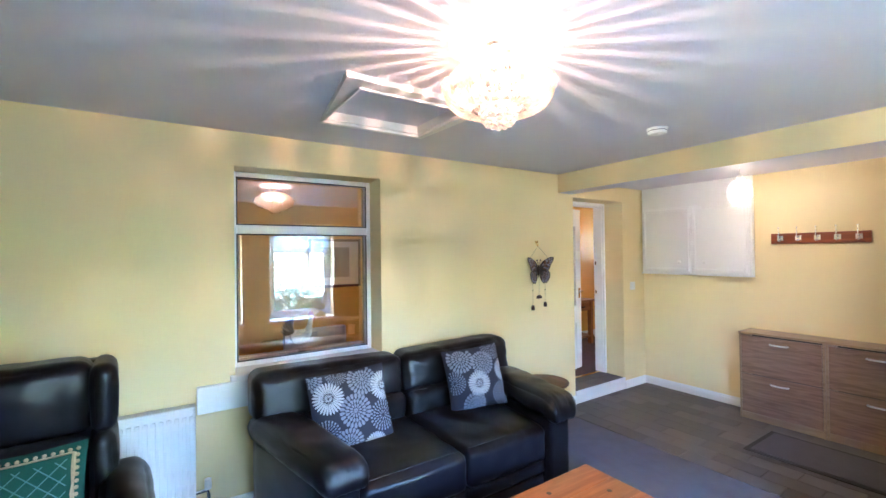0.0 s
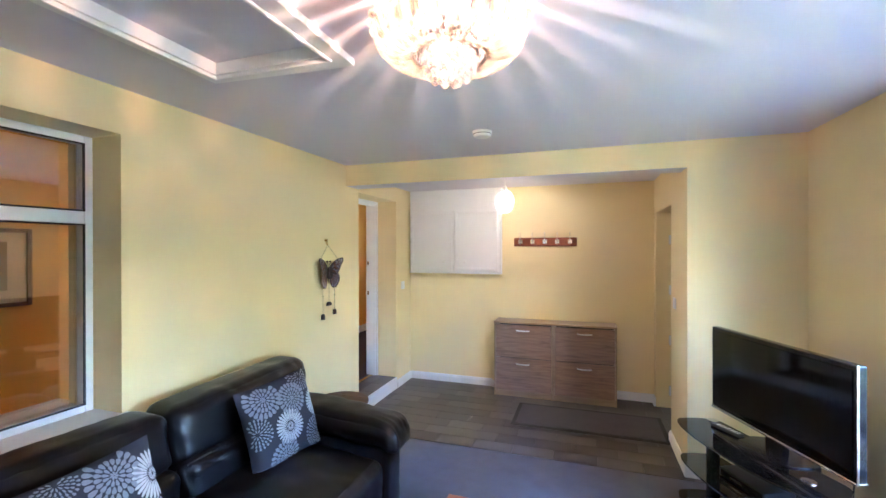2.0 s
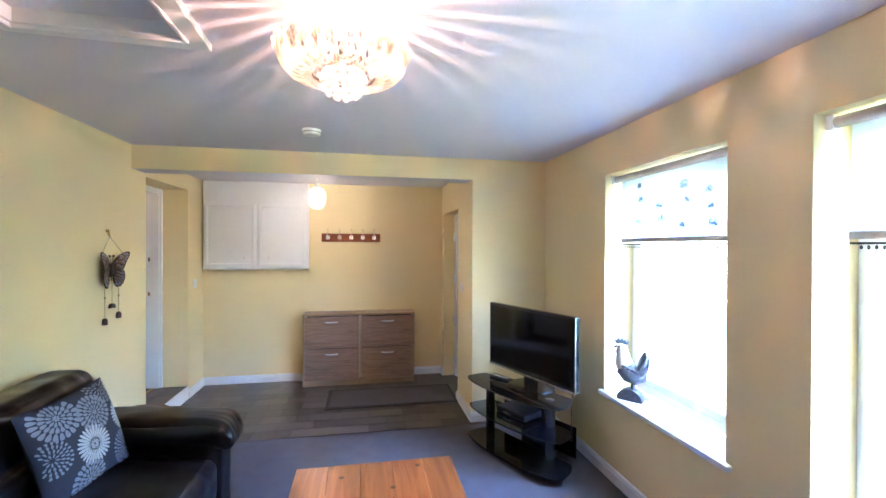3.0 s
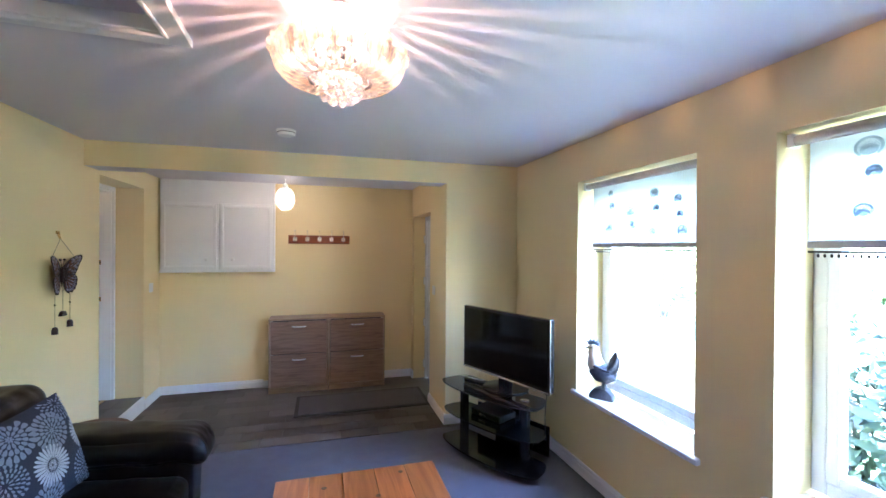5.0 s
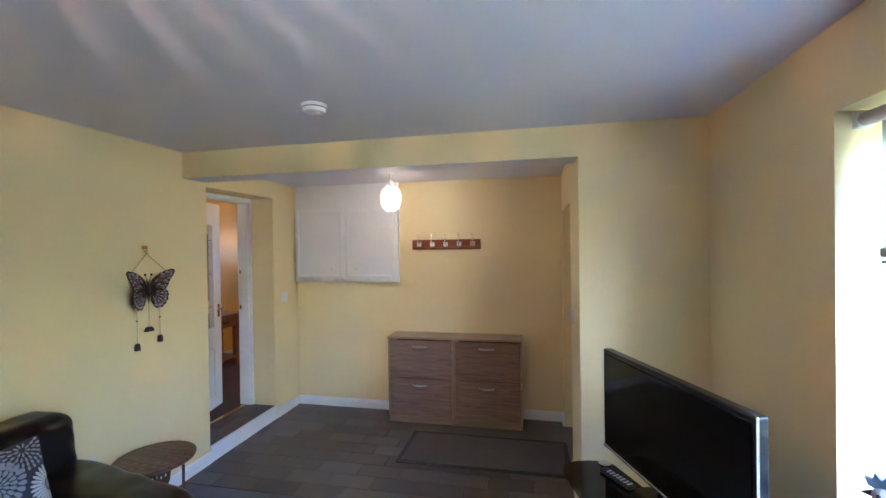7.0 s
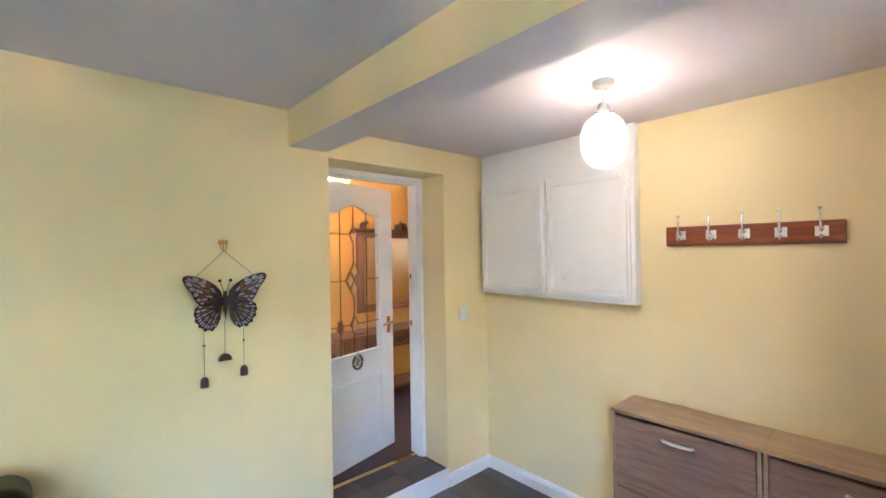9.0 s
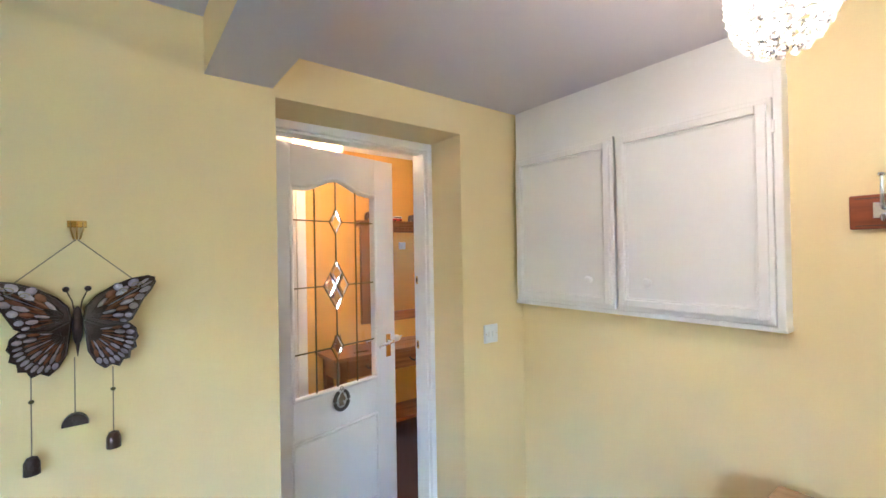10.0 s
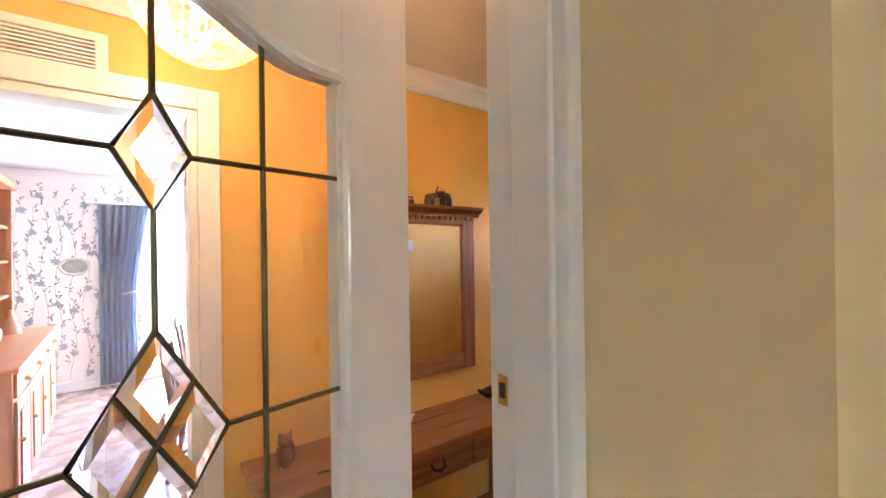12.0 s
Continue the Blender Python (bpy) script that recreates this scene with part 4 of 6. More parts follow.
def make_chandelier():
    root = thing("chandelier", pose(0.62, 2.62, TOP), "round crystal chandelier with glass loops, lit, on the ceiling", "ceiling light")
    part("ceiling_plate", lathe([(0.0, -0.001), (0.055, -0.001), (0.05, -0.015), (0.02, -0.025), (0.0, -0.025)], 32), CHROME, root, smooth=True)
    part("stem", lathe([(0.012, -0.03), (0.012, -0.10)], 12), CHROME, root, smooth=True)
    part("upper_ring", tube([(0.082 * math.cos(2 * math.pi * i / 40), 0.082 * math.sin(2 * math.pi * i / 40), -0.074) for i in range(41)], 0.005, 8), CHROME, root, smooth=True)
    for i in range(3):
        a = 2 * math.pi * i / 3
        part("spoke", tube([(0.0, 0.0, -0.06), (0.081 * math.cos(a), 0.081 * math.sin(a), -0.074)], 0.003, 6), CHROME, root, smooth=True)
    ring = part("lower_ring", tube([(0.094 * math.cos(2 * math.pi * i / 36), 0.094 * math.sin(2 * math.pi * i / 36), -0.222) for i in range(37)], 0.004, 8), DARK_METAL, root, "dark metal ring", True)
    bm = bmesh.new()
    for i in range(26):
        a = 2 * math.pi * i / 26
        for z in (-0.158, -0.182, -0.206):
            ball((0.070 * math.cos(a), 0.070 * math.sin(a), z), (0.006, 0.006, 0.010), bm, 6, 5)
    tagged(part("bead_row", bm, DARK_METAL, ring), kind="stuff")
    for z in (-0.150, -0.182, -0.214):
        part("inner_ring", tube([(0.066 * math.cos(2 * math.pi * i / 30), 0.066 * math.sin(2 * math.pi * i / 30), z) for i in range(31)], 0.0035, 6), DARK_METAL, root, smooth=True)
    path = [(0.084, -0.076), (0.122, -0.084), (0.160, -0.106), (0.186, -0.138), (0.193, -0.168), (0.184, -0.198), (0.160, -0.222), (0.126, -0.234), (0.096, -0.228)]
    one = bmesh.new()
    for side in (-1, 1):
        pts = []
        for k, (r, z) in enumerate(path):
            f = math.sin(math.pi * (k + 0.35) / (len(path) - 0.3))
            pts.append((r, side * (0.004 + 0.011 * f), z))
        tube(pts, 0.0066, 8, one)
    loop_mesh = part("glass_loop", one, LOOP_GLASS, root, smooth=True)
    bead = part("glass_bead", ball((0.199, 0, -0.150), 0.012, None, 10, 7), LOOP_GLASS, root, smooth=True)
    for i in range(1, 28):
        for src in (loop_mesh, bead):
            o = new(src.name.split(".")[0], src.data)
            o.parent = root
            o.rotation_euler = (0, 0, 2 * math.pi * i / 28)
    drop = None
    for r, z, count, size in ((0.066, -0.236, 14, 0.0115), (0.060, -0.255, 12, 0.013), (0.048, -0.272, 9, 0.014), (0.022, -0.284, 5, 0.014)):
        for i in range(count):
            a = 2 * math.pi * (i + 0.5 * (count % 4 == 2)) / count
            if drop is None:
                drop = part("glass_drop", ball((0, 0, 0), (1, 1, 1.25), None, 10, 7), CRYSTAL, root, smooth=True)
                o = drop
            else:
                o = new("glass_drop", drop.data)
                o.parent = root
            o.location = (r * math.cos(a), r * math.sin(a), z)
            o.scale = (size, size, size)
    for i in range(4):
        a = math.pi / 4 + math.pi / 2 * i
        part("bulb", ball((0.085 * math.cos(a), 0.085 * math.sin(a), -0.150), (0.011, 0.011, 0.018), None, 12, 8), BULB, root, "lit bulb", True)


make_chandelier()


def make_pendant():
    root = thing("pendant_light", pose(0.235, 5.555, 2.212), "oval beaded glass pendant light, lit, on a short flex", "ceiling light")
    part("ceiling_rose", lathe([(0.0, 0.0), (0.042, 0.0), (0.040, -0.018), (0.030, -0.026), (0.0, -0.027)], 28), PLASTIC, root, smooth=True)
    part("flex", lathe([(0.0035, -0.02), (0.0035, -0.10)], 8), PLASTIC, root, smooth=True)
    part("lamp_holder", lathe([(0.012, -0.085), (0.022, -0.10), (0.022, -0.15), (0.018, -0.155)], 16), PLASTIC, root, smooth=True)
    part("bulb", ball((0, 0, -0.19), (0.027, 0.027, 0.036), None, 16, 10), BULB, root, "lit bulb", True)
    bm = bmesh.new()
    for k in range(13):
        v = -0.93 + 1.86 * k / 12
        r, z = 0.082 * math.sqrt(1 - v * v * 0.92), -0.232 + v * 0.108
        count = max(6, int(2 * math.pi * r / 0.0215))
        for i in range(count):
            a = 2 * math.pi * (i + 0.5 * (k % 2)) / count
            ball((r * math.cos(a), r * math.sin(a), z), (0.0092, 0.0092, 0.0075), bm, 7, 5)
    tagged(part("shade", bm, LIT_SHADE, root, "woven white glass bead shade", True), kind="stuff")


make_pendant()


def make_alarm(m, r=0.055):
    root = thing("smoke_alarm", m, "round white plastic smoke alarm on the ceiling", "smoke alarm")
    part("body", lathe([(0.0, 0.0), (r * 1.08, 0.0), (r * 1.08, -0.008), (r, -0.012), (r * 0.98, -0.026), (r * 0.85, -0.034), (0.0, -0.036)], 36), PLASTIC, root, smooth=True)
    part("vent_ring", lathe([(r * 0.99, -0.014), (r * 1.01, -0.015), (r * 1.0, -0.019), (r * 0.97, -0.018)], 36), MAT_GREY, root, smooth=True)
    part("button", lathe([(0.0, -0.035), (0.012, -0.036), (0.011, -0.039), (0.0, -0.039)], 16, None, (0.015, 0.0, 0)), PLASTIC, root, smooth=True)


make_alarm(pose(0.35, 4.136, TOP))
make_alarm(pose(-2.20, 6.01, 2.42))


# ---------------------------------------------------------------- butterfly on the wall
TIN_PALE = mat("lilac_tin", (0.36, 0.32, 0.37), 0.34, 0.85, var=0.5, scale=60, grain=0.2, bump=0.3)
TIN_COPPER = mat("rubbed_copper", (0.20, 0.095, 0.060), 0.34, 0.85, var=0.5, scale=60, grain=0.2, bump=0.3)
BRONZE_RIB = mat("dark_rib", (0.055, 0.042, 0.040), 0.35, 0.8, var=0.4, scale=60, bump=0.4)


def make_butterfly():
    root = thing("butterfly_wall_hanging", pose(XL + 0.012, 4.497, 1.362), "bronzed tin butterfly with bells hanging from a wall hook", "wall decoration")
    fore = [(0.012, -0.005), (0.018, 0.028), (0.040, 0.055), (0.075, 0.080), (0.115, 0.097), (0.152, 0.104), (0.166, 0.099), (0.168, 0.088), (0.158, 0.066), (0.140, 0.042), (0.126, 0.012), (0.114, -0.012), (0.100, -0.022), (0.055, -0.026)]
    hind = [(0.012, -0.012), (0.055, -0.032), (0.108, -0.028), (0.122, -0.040), (0.127, -0.060), (0.120, -0.070), (0.123, -0.085), (0.110, -0.092), (0.108, -0.108), (0.094, -0.110), (0.086, -0.124), (0.070, -0.118), (0.056, -0.126), (0.038, -0.112), (0.022, -0.085)]

    hind = [(y, z * 1.17 + 0.009) for y, z in hind]

    def lifted(bm):
        for v in bm.verts:
            v.co.x += 0.20 * abs(v.co.y) + 0.004
        return bm

    def bump(bm, y, z, a, l, w):
        own = ball((0, 0, 0), (0.0035, l, w), None, 8, 6)
        for v in own.verts:
            p, q = v.co.y, v.co.z
            v.co = Vector((0.0045 + v.co.x, y + p * math.cos(a) - q * math.sin(a), z + p * math.sin(a) + q * math.cos(a)))
        merge(bm, own)

    for s in (-1, 1):
        for name, outline in (("forewing", fore), ("hindwing", hind)):
            wing = part(name, lifted(plate([(s * y, z) for y, z in outline], 0, 0.0, 0.003)), BRONZE, root)
            cy, cz = (0.02, 0.0) if name == "forewing" else (0.02, -0.035)
            tips = outline[3:13] if name == "forewing" else outline[2:14]
            ribs, pale, copper = bmesh.new(), bmesh.new(), bmesh.new()
            for k, (y, z) in enumerate(tips):
                tube([(0.004, s * (cy + (y - cy) * f), cz + (z - cz) * f) for f in (0.12, 0.5, 0.92)], [0.0014, 0.0024, 0.0014], 5, ribs)
                if k + 1 < len(tips):
                    ym, zm = (y + tips[k + 1][0]) / 2, (z + tips[k + 1][1]) / 2
                    a = math.atan2(zm - cz, s * (ym - cy))
                    l = math.hypot(ym - cy, zm - cz)
                    gap = math.hypot(y - tips[k + 1][0], z - tips[k + 1][1])
                    for f, share, wide, target in ((0.87, 0.09, 0.27, pale), (0.65, 0.12, 0.22, pale if k % 2 else copper), (0.41, 0.13, 0.13, copper if k % 3 else pale)):
                        bump(target, s * (cy + (ym - cy) * f), cz + (zm - cz) * f, a, l * share, gap * wide)
            tube([(0.004, s * y, z) for y, z in outline + outline[:1]], 0.0026, 5, ribs)
            part("rib", lifted(ribs), BRONZE_RIB, wing)
            tagged(part("pale_scales", lifted(pale), TIN_PALE, wing, "pale lilac rubbed tin", True), kind="stuff")
            tagged(part("copper_scales", lifted(copper), TIN_COPPER, wing, "coppery rubbed tin", True), kind="stuff")
        curl = bmesh.new()
        for c, r0, d in (((0.126, 0.078), 0.017, 1), ((0.098, 0.066), 0.011, -1)):
            tube([(0.0075, s * (c[0] + d * r0 * (1 - i / 16) * math.cos(i * 0.55)), c[1] + r0 * 0.7 * (1 - i / 16) * math.sin(i * 0.55)) for i in range(15)], 0.0014, 5, curl)
        part("scroll", lifted(curl), BRONZE_LIGHT, root, "pale rubbed scrollwork")
        feeler = tube([(0.012, s * 0.006, 0.015), (0.014, s * 0.010, 0.045), (0.014, s * 0.021, 0.072)], 0.0016, 6)
        ball((0.014, s * 0.022, 0.076), 0.0075, feeler, 10, 6)
        part("antenna", feeler, BRONZE, root, smooth=True)
        part("hanging_chain", tube([(0.004, s * 0.002, 0.205), (0.020, s * 0.115, 0.099)], 0.0016, 6), BRONZE_LIGHT, root)
    body = ball((0.012, 0, -0.02), (0.011, 0.012, 0.052), None, 14, 10)
    tube([(0.012, 0, -0.06), (0.012, 0.0, -0.10)], [0.006, 0.001], 6, body)
    part("body", body, BRONZE, root, smooth=True)
    for y, z, length in ((-0.088, -0.138, 0.243), (0.072, -0.138, 0.222), (-0.006, -0.10, 0.190)):
        chain = part("bell_chain", tube([(0.02, y, z), (0.02, y, z - length + 0.045)], 0.0014, 5), BRONZE_LIGHT, root)
        if abs(y) > 0.01:
            part("bead", ball((0.02, y, z - 0.060), (0.006, 0.006, 0.005), None, 8, 6), LEAD, chain, smooth=True)
            part("bell", lathe([(0.0, 0.0), (0.011, -0.004), (0.016, -0.016), (0.0165, -0.045), (0.014, -0.045), (0.013, -0.02), (0.0, -0.008)], 16, None, (0.02, y, z - length + 0.05)), BRONZE, chain, smooth=True)
        else:
            part("bell", plate([(y + 0.027 * math.cos(math.pi * i / 10), z - length + 0.015 + 0.030 * math.sin(math.pi * i / 10)) for i in range(11)], 0, 0.010, 0.030), BRONZE, chain)


make_butterfly()
hook = thing("wall_hook", pose(XL, 4.497, 1.575), "small brass three-pronged wall hook", "hook")
part("backplate", box(0.0, 0.003, -0.020, 0.020, 0.025, 0.043, 0.001), BRASS, hook)
for k in (-1, 0, 1):
    part("prong", tube([(0.002, k * 0.013, 0.04), (0.006, k * 0.013, 0.022), (0.012, k * 0.008, 0.0), (0.017, k * 0.006, -0.006)], 0.0022, 6), BRASS, hook, smooth=True)


# ---------------------------------------------------------------- alcove
SATIN = mat("satin_steel", (0.86, 0.86, 0.87), 0.38, 0.85, var=0.02, grain=0.01, bump=0)


def make_shoe_cabinet(x0, group):
    w, d, h = 0.597, 0.238, 0.777
    root = thing("shoe_cabinet", pose(x0, 5.962, 0), "brown wood-effect shoe cabinet with two tilting fronts and chrome handles", "shoe cabinet", group)
    for x in (0.0, w - 0.016):
        part("side", box(x + 0.0005, x + 0.0155, 0.0, d, 0.0, h - 0.018, 0.001), SHOE_CASE, root)
    part("top", box(-0.002, w + 0.002, -0.012, d + 0.004, h - 0.018, h, 0.002), SHOE_CASE, root)
    part("plinth", box(0.016, w - 0.016, 0.008, 0.02, 0.0, 0.060, 0.001), SHOE_CASE, root)
    part("back", box(0.016, w - 0.016, d - 0.006, d, 0.0, h - 0.02), BLACK_MATT, root)
    for z0, z1 in ((0.066, 0.402), (0.410, 0.746)):
        front = part("front_panel", box(0.019, w - 0.019, -0.004, 0.012, z0, z1, 0.0015), SHOE_FRONT, root)
        hz = z1 - 0.055
        part("handle", tube([(w / 2 - 0.062, -0.004, hz), (w / 2 - 0.055, -0.018, hz), (w / 2 - 0.02, -0.027, hz), (w / 2 + 0.02, -0.027, hz), (w / 2 + 0.055, -0.018, hz), (w / 2 + 0.062, -0.004, hz)], 0.009, 8, None, 0.8), SATIN, front, "bowed chrome handle", True)
    return root


for x in (0.047, 0.648):
    make_shoe_cabinet(x, "pair of shoe cabinets")


def make_cupboard():
    root = thing("wall_cupboard", pose(-1.005, 6.18, 1.262), "white painted wall cupboard with two panelled doors", "cupboard")
    part("body", box(0.0, 1.085, 0.006, 0.055, 0.0, 0.948, 0.003), WHITE, root)
    part("bottom_rail", box(-0.003, 1.09, -0.004, 0.055, -0.008, 0.010, 0.003), WHITE, root)
    part("end_panel", box(1.066, 1.088, -0.012, 0.055, 0.0, 0.79, 0.003), WHITE, root)
    for x0, x1, kx in ((0.012, 0.538, 0.432), (0.548, 1.062, 0.680)):
        door = part("door", box(x0, x1, -0.012, 0.006, 0.012, 0.712, 0.003), WHITE, root)
        fr = bmesh.new()
        for a0, a1, b0, b1 in ((x0 + 0.012, x0 + 0.040, 0.03, 0.695), (x1 - 0.040, x1 - 0.012, 0.03, 0.695), (x0 + 0.040, x1 - 0.040, 0.03, 0.058), (x0 + 0.040, x1 - 0.040, 0.667, 0.695)):
            box(a0, a1, -0.027, -0.011, b0, b1, 0.004, fr)
        part("moulding", fr, WHITE, door)
        bead = bmesh.new()
        for a0, a1, b0, b1 in ((x0 + 0.040, x0 + 0.047, 0.058, 0.667), (x1 - 0.047, x1 - 0.040, 0.058, 0.667), (x0 + 0.047, x1 - 0.047, 0.058, 0.065), (x0 + 0.047, x1 - 0.047, 0.660, 0.667)):
            box(a0, a1, -0.017, -0.011, b0, b1, 0.002, bead)
        part("bead", bead, WHITE, door)
        knob = lathe([(0.0, 0.0), (0.008, 0.0), (0.007, 0.010), (0.015, 0.018), (0.017, 0.026), (0.012, 0.034), (0.0, 0.036)], 18)
        bmesh.ops.transform(knob, matrix=Matrix.Translation((kx, -0.012, 0.128)) @ Matrix.Rotation(radians(90), 4, "X"), verts=knob.verts[:])
        part("knob", knob, PLASTIC, door, "round white knob", True)
    part("hinge", box(1.064, 1.07, -0.018, -0.008, 0.60, 0.64, 0.001), PLASTIC, root)


make_cupboard()


def make_coat_rack():
    root = thing("coat_rack", pose(0.217, YB, 1.560), "red-stained wooden coat rack with five chrome hooks on a wall", "coat rack")
    part("board", box(0.0, 0.656, -0.020, 0.0, 0.0, 0.094, 0.004), RED_WOOD, root)
    part("groove_line", box(0.012, 0.644, -0.0215, -0.019, 0.083, 0.086, 0.0005, box(0.012, 0.644, -0.0215, -0.019, 0.008, 0.011, 0.0005)), CARVED, root)
    for i in range(5):
        x = 0.07 + i * 0.129
        hk = part("hook", tube([(x, -0.024, 0.055), (x, -0.045, 0.06), (x, -0.058, 0.085), (x, -0.062, 0.138)], [0.006, 0.006, 0.005, 0.004], 8), CHROME, root, "chrome double hook", True)
        part("tip", ball((x, -0.062, 0.142), (0.009, 0.009, 0.006), None, 10, 6), CHROME, hk, smooth=True)
        part("backplate", box(x - 0.022, x + 0.022, -0.025, -0.019, 0.028, 0.072, 0.002), CHROME, hk)
        part("lower_prong", tube([(x, -0.024, 0.04), (x, -0.038, 0.022), (x, -0.052, 0.024), (x, -0.056, 0.036)], 0.005, 8), CHROME, hk, smooth=True)


make_coat_rack()

doormat = thing("doormat", pose(0.335, 5.266, 0.002), "grey ribbed doormat with a black rubber border on vinyl", "doormat")
part("backing", box(0.0, 1.262, 0.0, 0.537, 0.0, 0.006, 0.002), MAT_EDGE, doormat)
part("mat_surface", box(0.035, 1.227, 0.035, 0.502, 0.004, 0.011, 0.002), MAT_GREY, doormat)

switch = thing("light_switch", pose(XL, 6.0, 1.122), "white plastic double light switch on yellow wall", "light switch")
part("plate", box(0.0, 0.009, -0.044, 0.044, -0.044, 0.044, 0.003), PLASTIC, switch)
for k in (-1, 1):
    part("rocker", box(0.008, 0.0125, k * 0.012 - 0.007, k * 0.012 + 0.007, -0.014, 0.014, 0.002), PLASTIC, switch)
    part("screw", lathe([(0.0, 0.0), (0.003, 0.0), (0.003, 0.001), (0.0, 0.001)], 8, None, (0.0, 0.0, 0.0)), CHROME, switch).matrix_local = pose(0.009, k * 0.034, 0, 0, 90, 0)
switch2 = thing("light_switch", pose(1.605, 5.20, 1.12), "white plastic light switch beside the side door", "light switch")
part("plate", box(-0.009, 0.0, -0.043, 0.043, -0.043, 0.043, 0.003), PLASTIC, switch2)
part("rocker", box(-0.0125, -0.008, -0.007, 0.007, -0.014, 0.014, 0.002), PLASTIC, switch2)

side_door = tagged(thing("door_2", pose(1.735, 5.36, 0), "white plastic outer door, closed, in a yellow recess", "door"), kind="structure")
part("leaf", box(0.02, 0.065, 0.045, 0.715, 0.03, 1.84, 0.004), UPVC, side_door)
part("door_frame", box(0.0, 0.085, 0.0, 0.05, 0.0, 1.885, 0.004, box(0.0, 0.085, 0.71, 0.76, 0.0, 1.885, 0.004, box(0.0, 0.085, 0.05, 0.71, 1.835, 1.885, 0.004))), UPVC, side_door)
part("panel", box(0.012, 0.022, 0.16, 0.60, 0.15, 0.80, 0.006), UPVC, side_door)
part("panel", box(0.012, 0.022, 0.16, 0.60, 0.95, 1.72, 0.006), UPVC, side_door)
for z in (0.18, 0.66, 1.14, 1.62):
    part("hinge", box(-0.022, 0.004, 0.700, 0.742, z - 0.045, z + 0.045, 0.006), UPVC, side_door)
part("handle", tube([(0.02, 0.11, 1.0), (-0.03, 0.11, 1.0), (-0.03, 0.20, 1.0)], 0.009, 8), CHROME, side_door, smooth=True)


# ---------------------------------------------------------------- glazed door to the hall
def make_glazed_door():
    """Local y from the hinge along the leaf, x towards the hall negative, z up."""
    W, Z0, Z1 = 0.757, 0.012, 1.885
    root = tagged(thing("door_1", pose(-1.378, 5.045, HALL_Z, 0, 0, 13.0), "white door with a leaded glass panel, ajar to the hall", "door"), kind="structure")
    gu0, gu1, gb = 0.142, 0.622, 0.745

    def arch(u, drop=0.0):
        f = (u - gu0) / (gu1 - gu0)
        return 1.690 + 0.058 * (0.5 - 0.5 * math.cos(2 * math.pi * max(0, min(1, (f - 0.10) / 0.80)))) - drop

    n = 24
    us = [gu0 + (gu1 - gu0) * i / n for i in range(n + 1)]
    leaf = box(-0.040, 0.0, 0.0, gu0, Z0, Z1, 0.002)
    box(-0.040, 0.0, gu1, W, Z0, Z1, 0.002, leaf)
    box(-0.040, 0.0, gu0, gu1, Z0, gb, 0.0, leaf)
    plate([(u, arch(u)) for u in us] + [(gu1, Z1), (gu0, Z1)], 0, -0.040, 0.0, leaf)
    part("leaf", leaf, WHITE, root)
    mould = bmesh.new()
    tube([(0.001, u, arch(u)) for u in us], 0.011, 8, mould)
    for a, b in (((gu0, arch(gu0)), (gu0, gb)), ((gu0, gb), (gu1, gb)), ((gu1, gb), (gu1, arch(gu1)))):
        tube([(0.001, *a), (0.001, *b)], 0.009, 8, mould)
    part("moulding", mould, WHITE, root, smooth=True)
    part("pane", plate([(u, arch(u)) for u in us] + [(gu1, gb), (gu0, gb)], 0, -0.022, -0.018), GLASS, root)
    pan = box(-0.001, 0.004, gu0 + 0.008, gu1 - 0.008, 0.135, 0.545, 0.0035)
    part("panel", pan, WHITE, root)
    rim = bmesh.new()
    for a, b in (((gu0, 0.125), (gu1, 0.125)), ((gu1, 0.125), (gu1, 0.555)), ((gu1, 0.555), (gu0, 0.555)), ((gu0, 0.555), (gu0, 0.125))):
        tube([(0.0, *a), (0.0, *b)], 0.009, 8, rim)
    part("panel_moulding", rim, WHITE, root, smooth=True)
    c = (gu0 + gu1) / 2 + 0.008
    dz = {1: 1.548, 2: 1.240, 3: 0.942}
    half = {1: (0.036, 0.062), 2: (0.073, 0.120), 3: (0.036, 0.062)}

    def came(points, name="lead_came", r=0.0042):
        part(name, tube([(-0.0165, u, z) for u, z in points], r, 6, None, 0.8), LEAD, root, smooth=True)

    for k in dz:
        a, b = half[k]
        z = dz[k]
        came([(c, z + b), (c + a, z), (c, z - b), (c - a, z), (c, z + b)])
        came([(gu0, z), (c - a, z)])
        came([(c + a, z), (gu1, z)])
        cells = [(c, z, a, b)] if k != 2 else [(c, z + b / 2, a / 2, b / 2), (c, z - b / 2, a / 2, b / 2), (c - a / 2, z, a / 2, b / 2), (c + a / 2, z, a / 2, b / 2)]
        for u, w, p, q in cells:
            bev = bmesh.new()
            outer = [bev.verts.new((-0.0165, u + s * p * 0.93, w + t * q * 0.93)) for s, t in ((0, 1), (1, 0), (0, -1), (-1, 0))]
            inner_v = [bev.verts.new((-0.0115, u + s * p * 0.58, w + t * q * 0.58)) for s, t in ((0, 1), (1, 0), (0, -1), (-1, 0))]
            bev.faces.new(inner_v)
            bev.faces.new(outer[::-1])
            for i in range(4):
                j = (i + 1) % 4
                bev.faces.new((outer[i], outer[j], inner_v[j], inner_v[i]))
            bmesh.ops.recalc_face_normals(bev, faces=bev.faces[:])
            part("bevelled_pane", bev, BEVEL_GLASS, root)
    a, b = half[2]
    came([(c - a / 2, dz[2] + b / 2), (c + a / 2, dz[2] - b / 2)])
    came([(c + a / 2, dz[2] + b / 2), (c - a / 2, dz[2] - b / 2)])
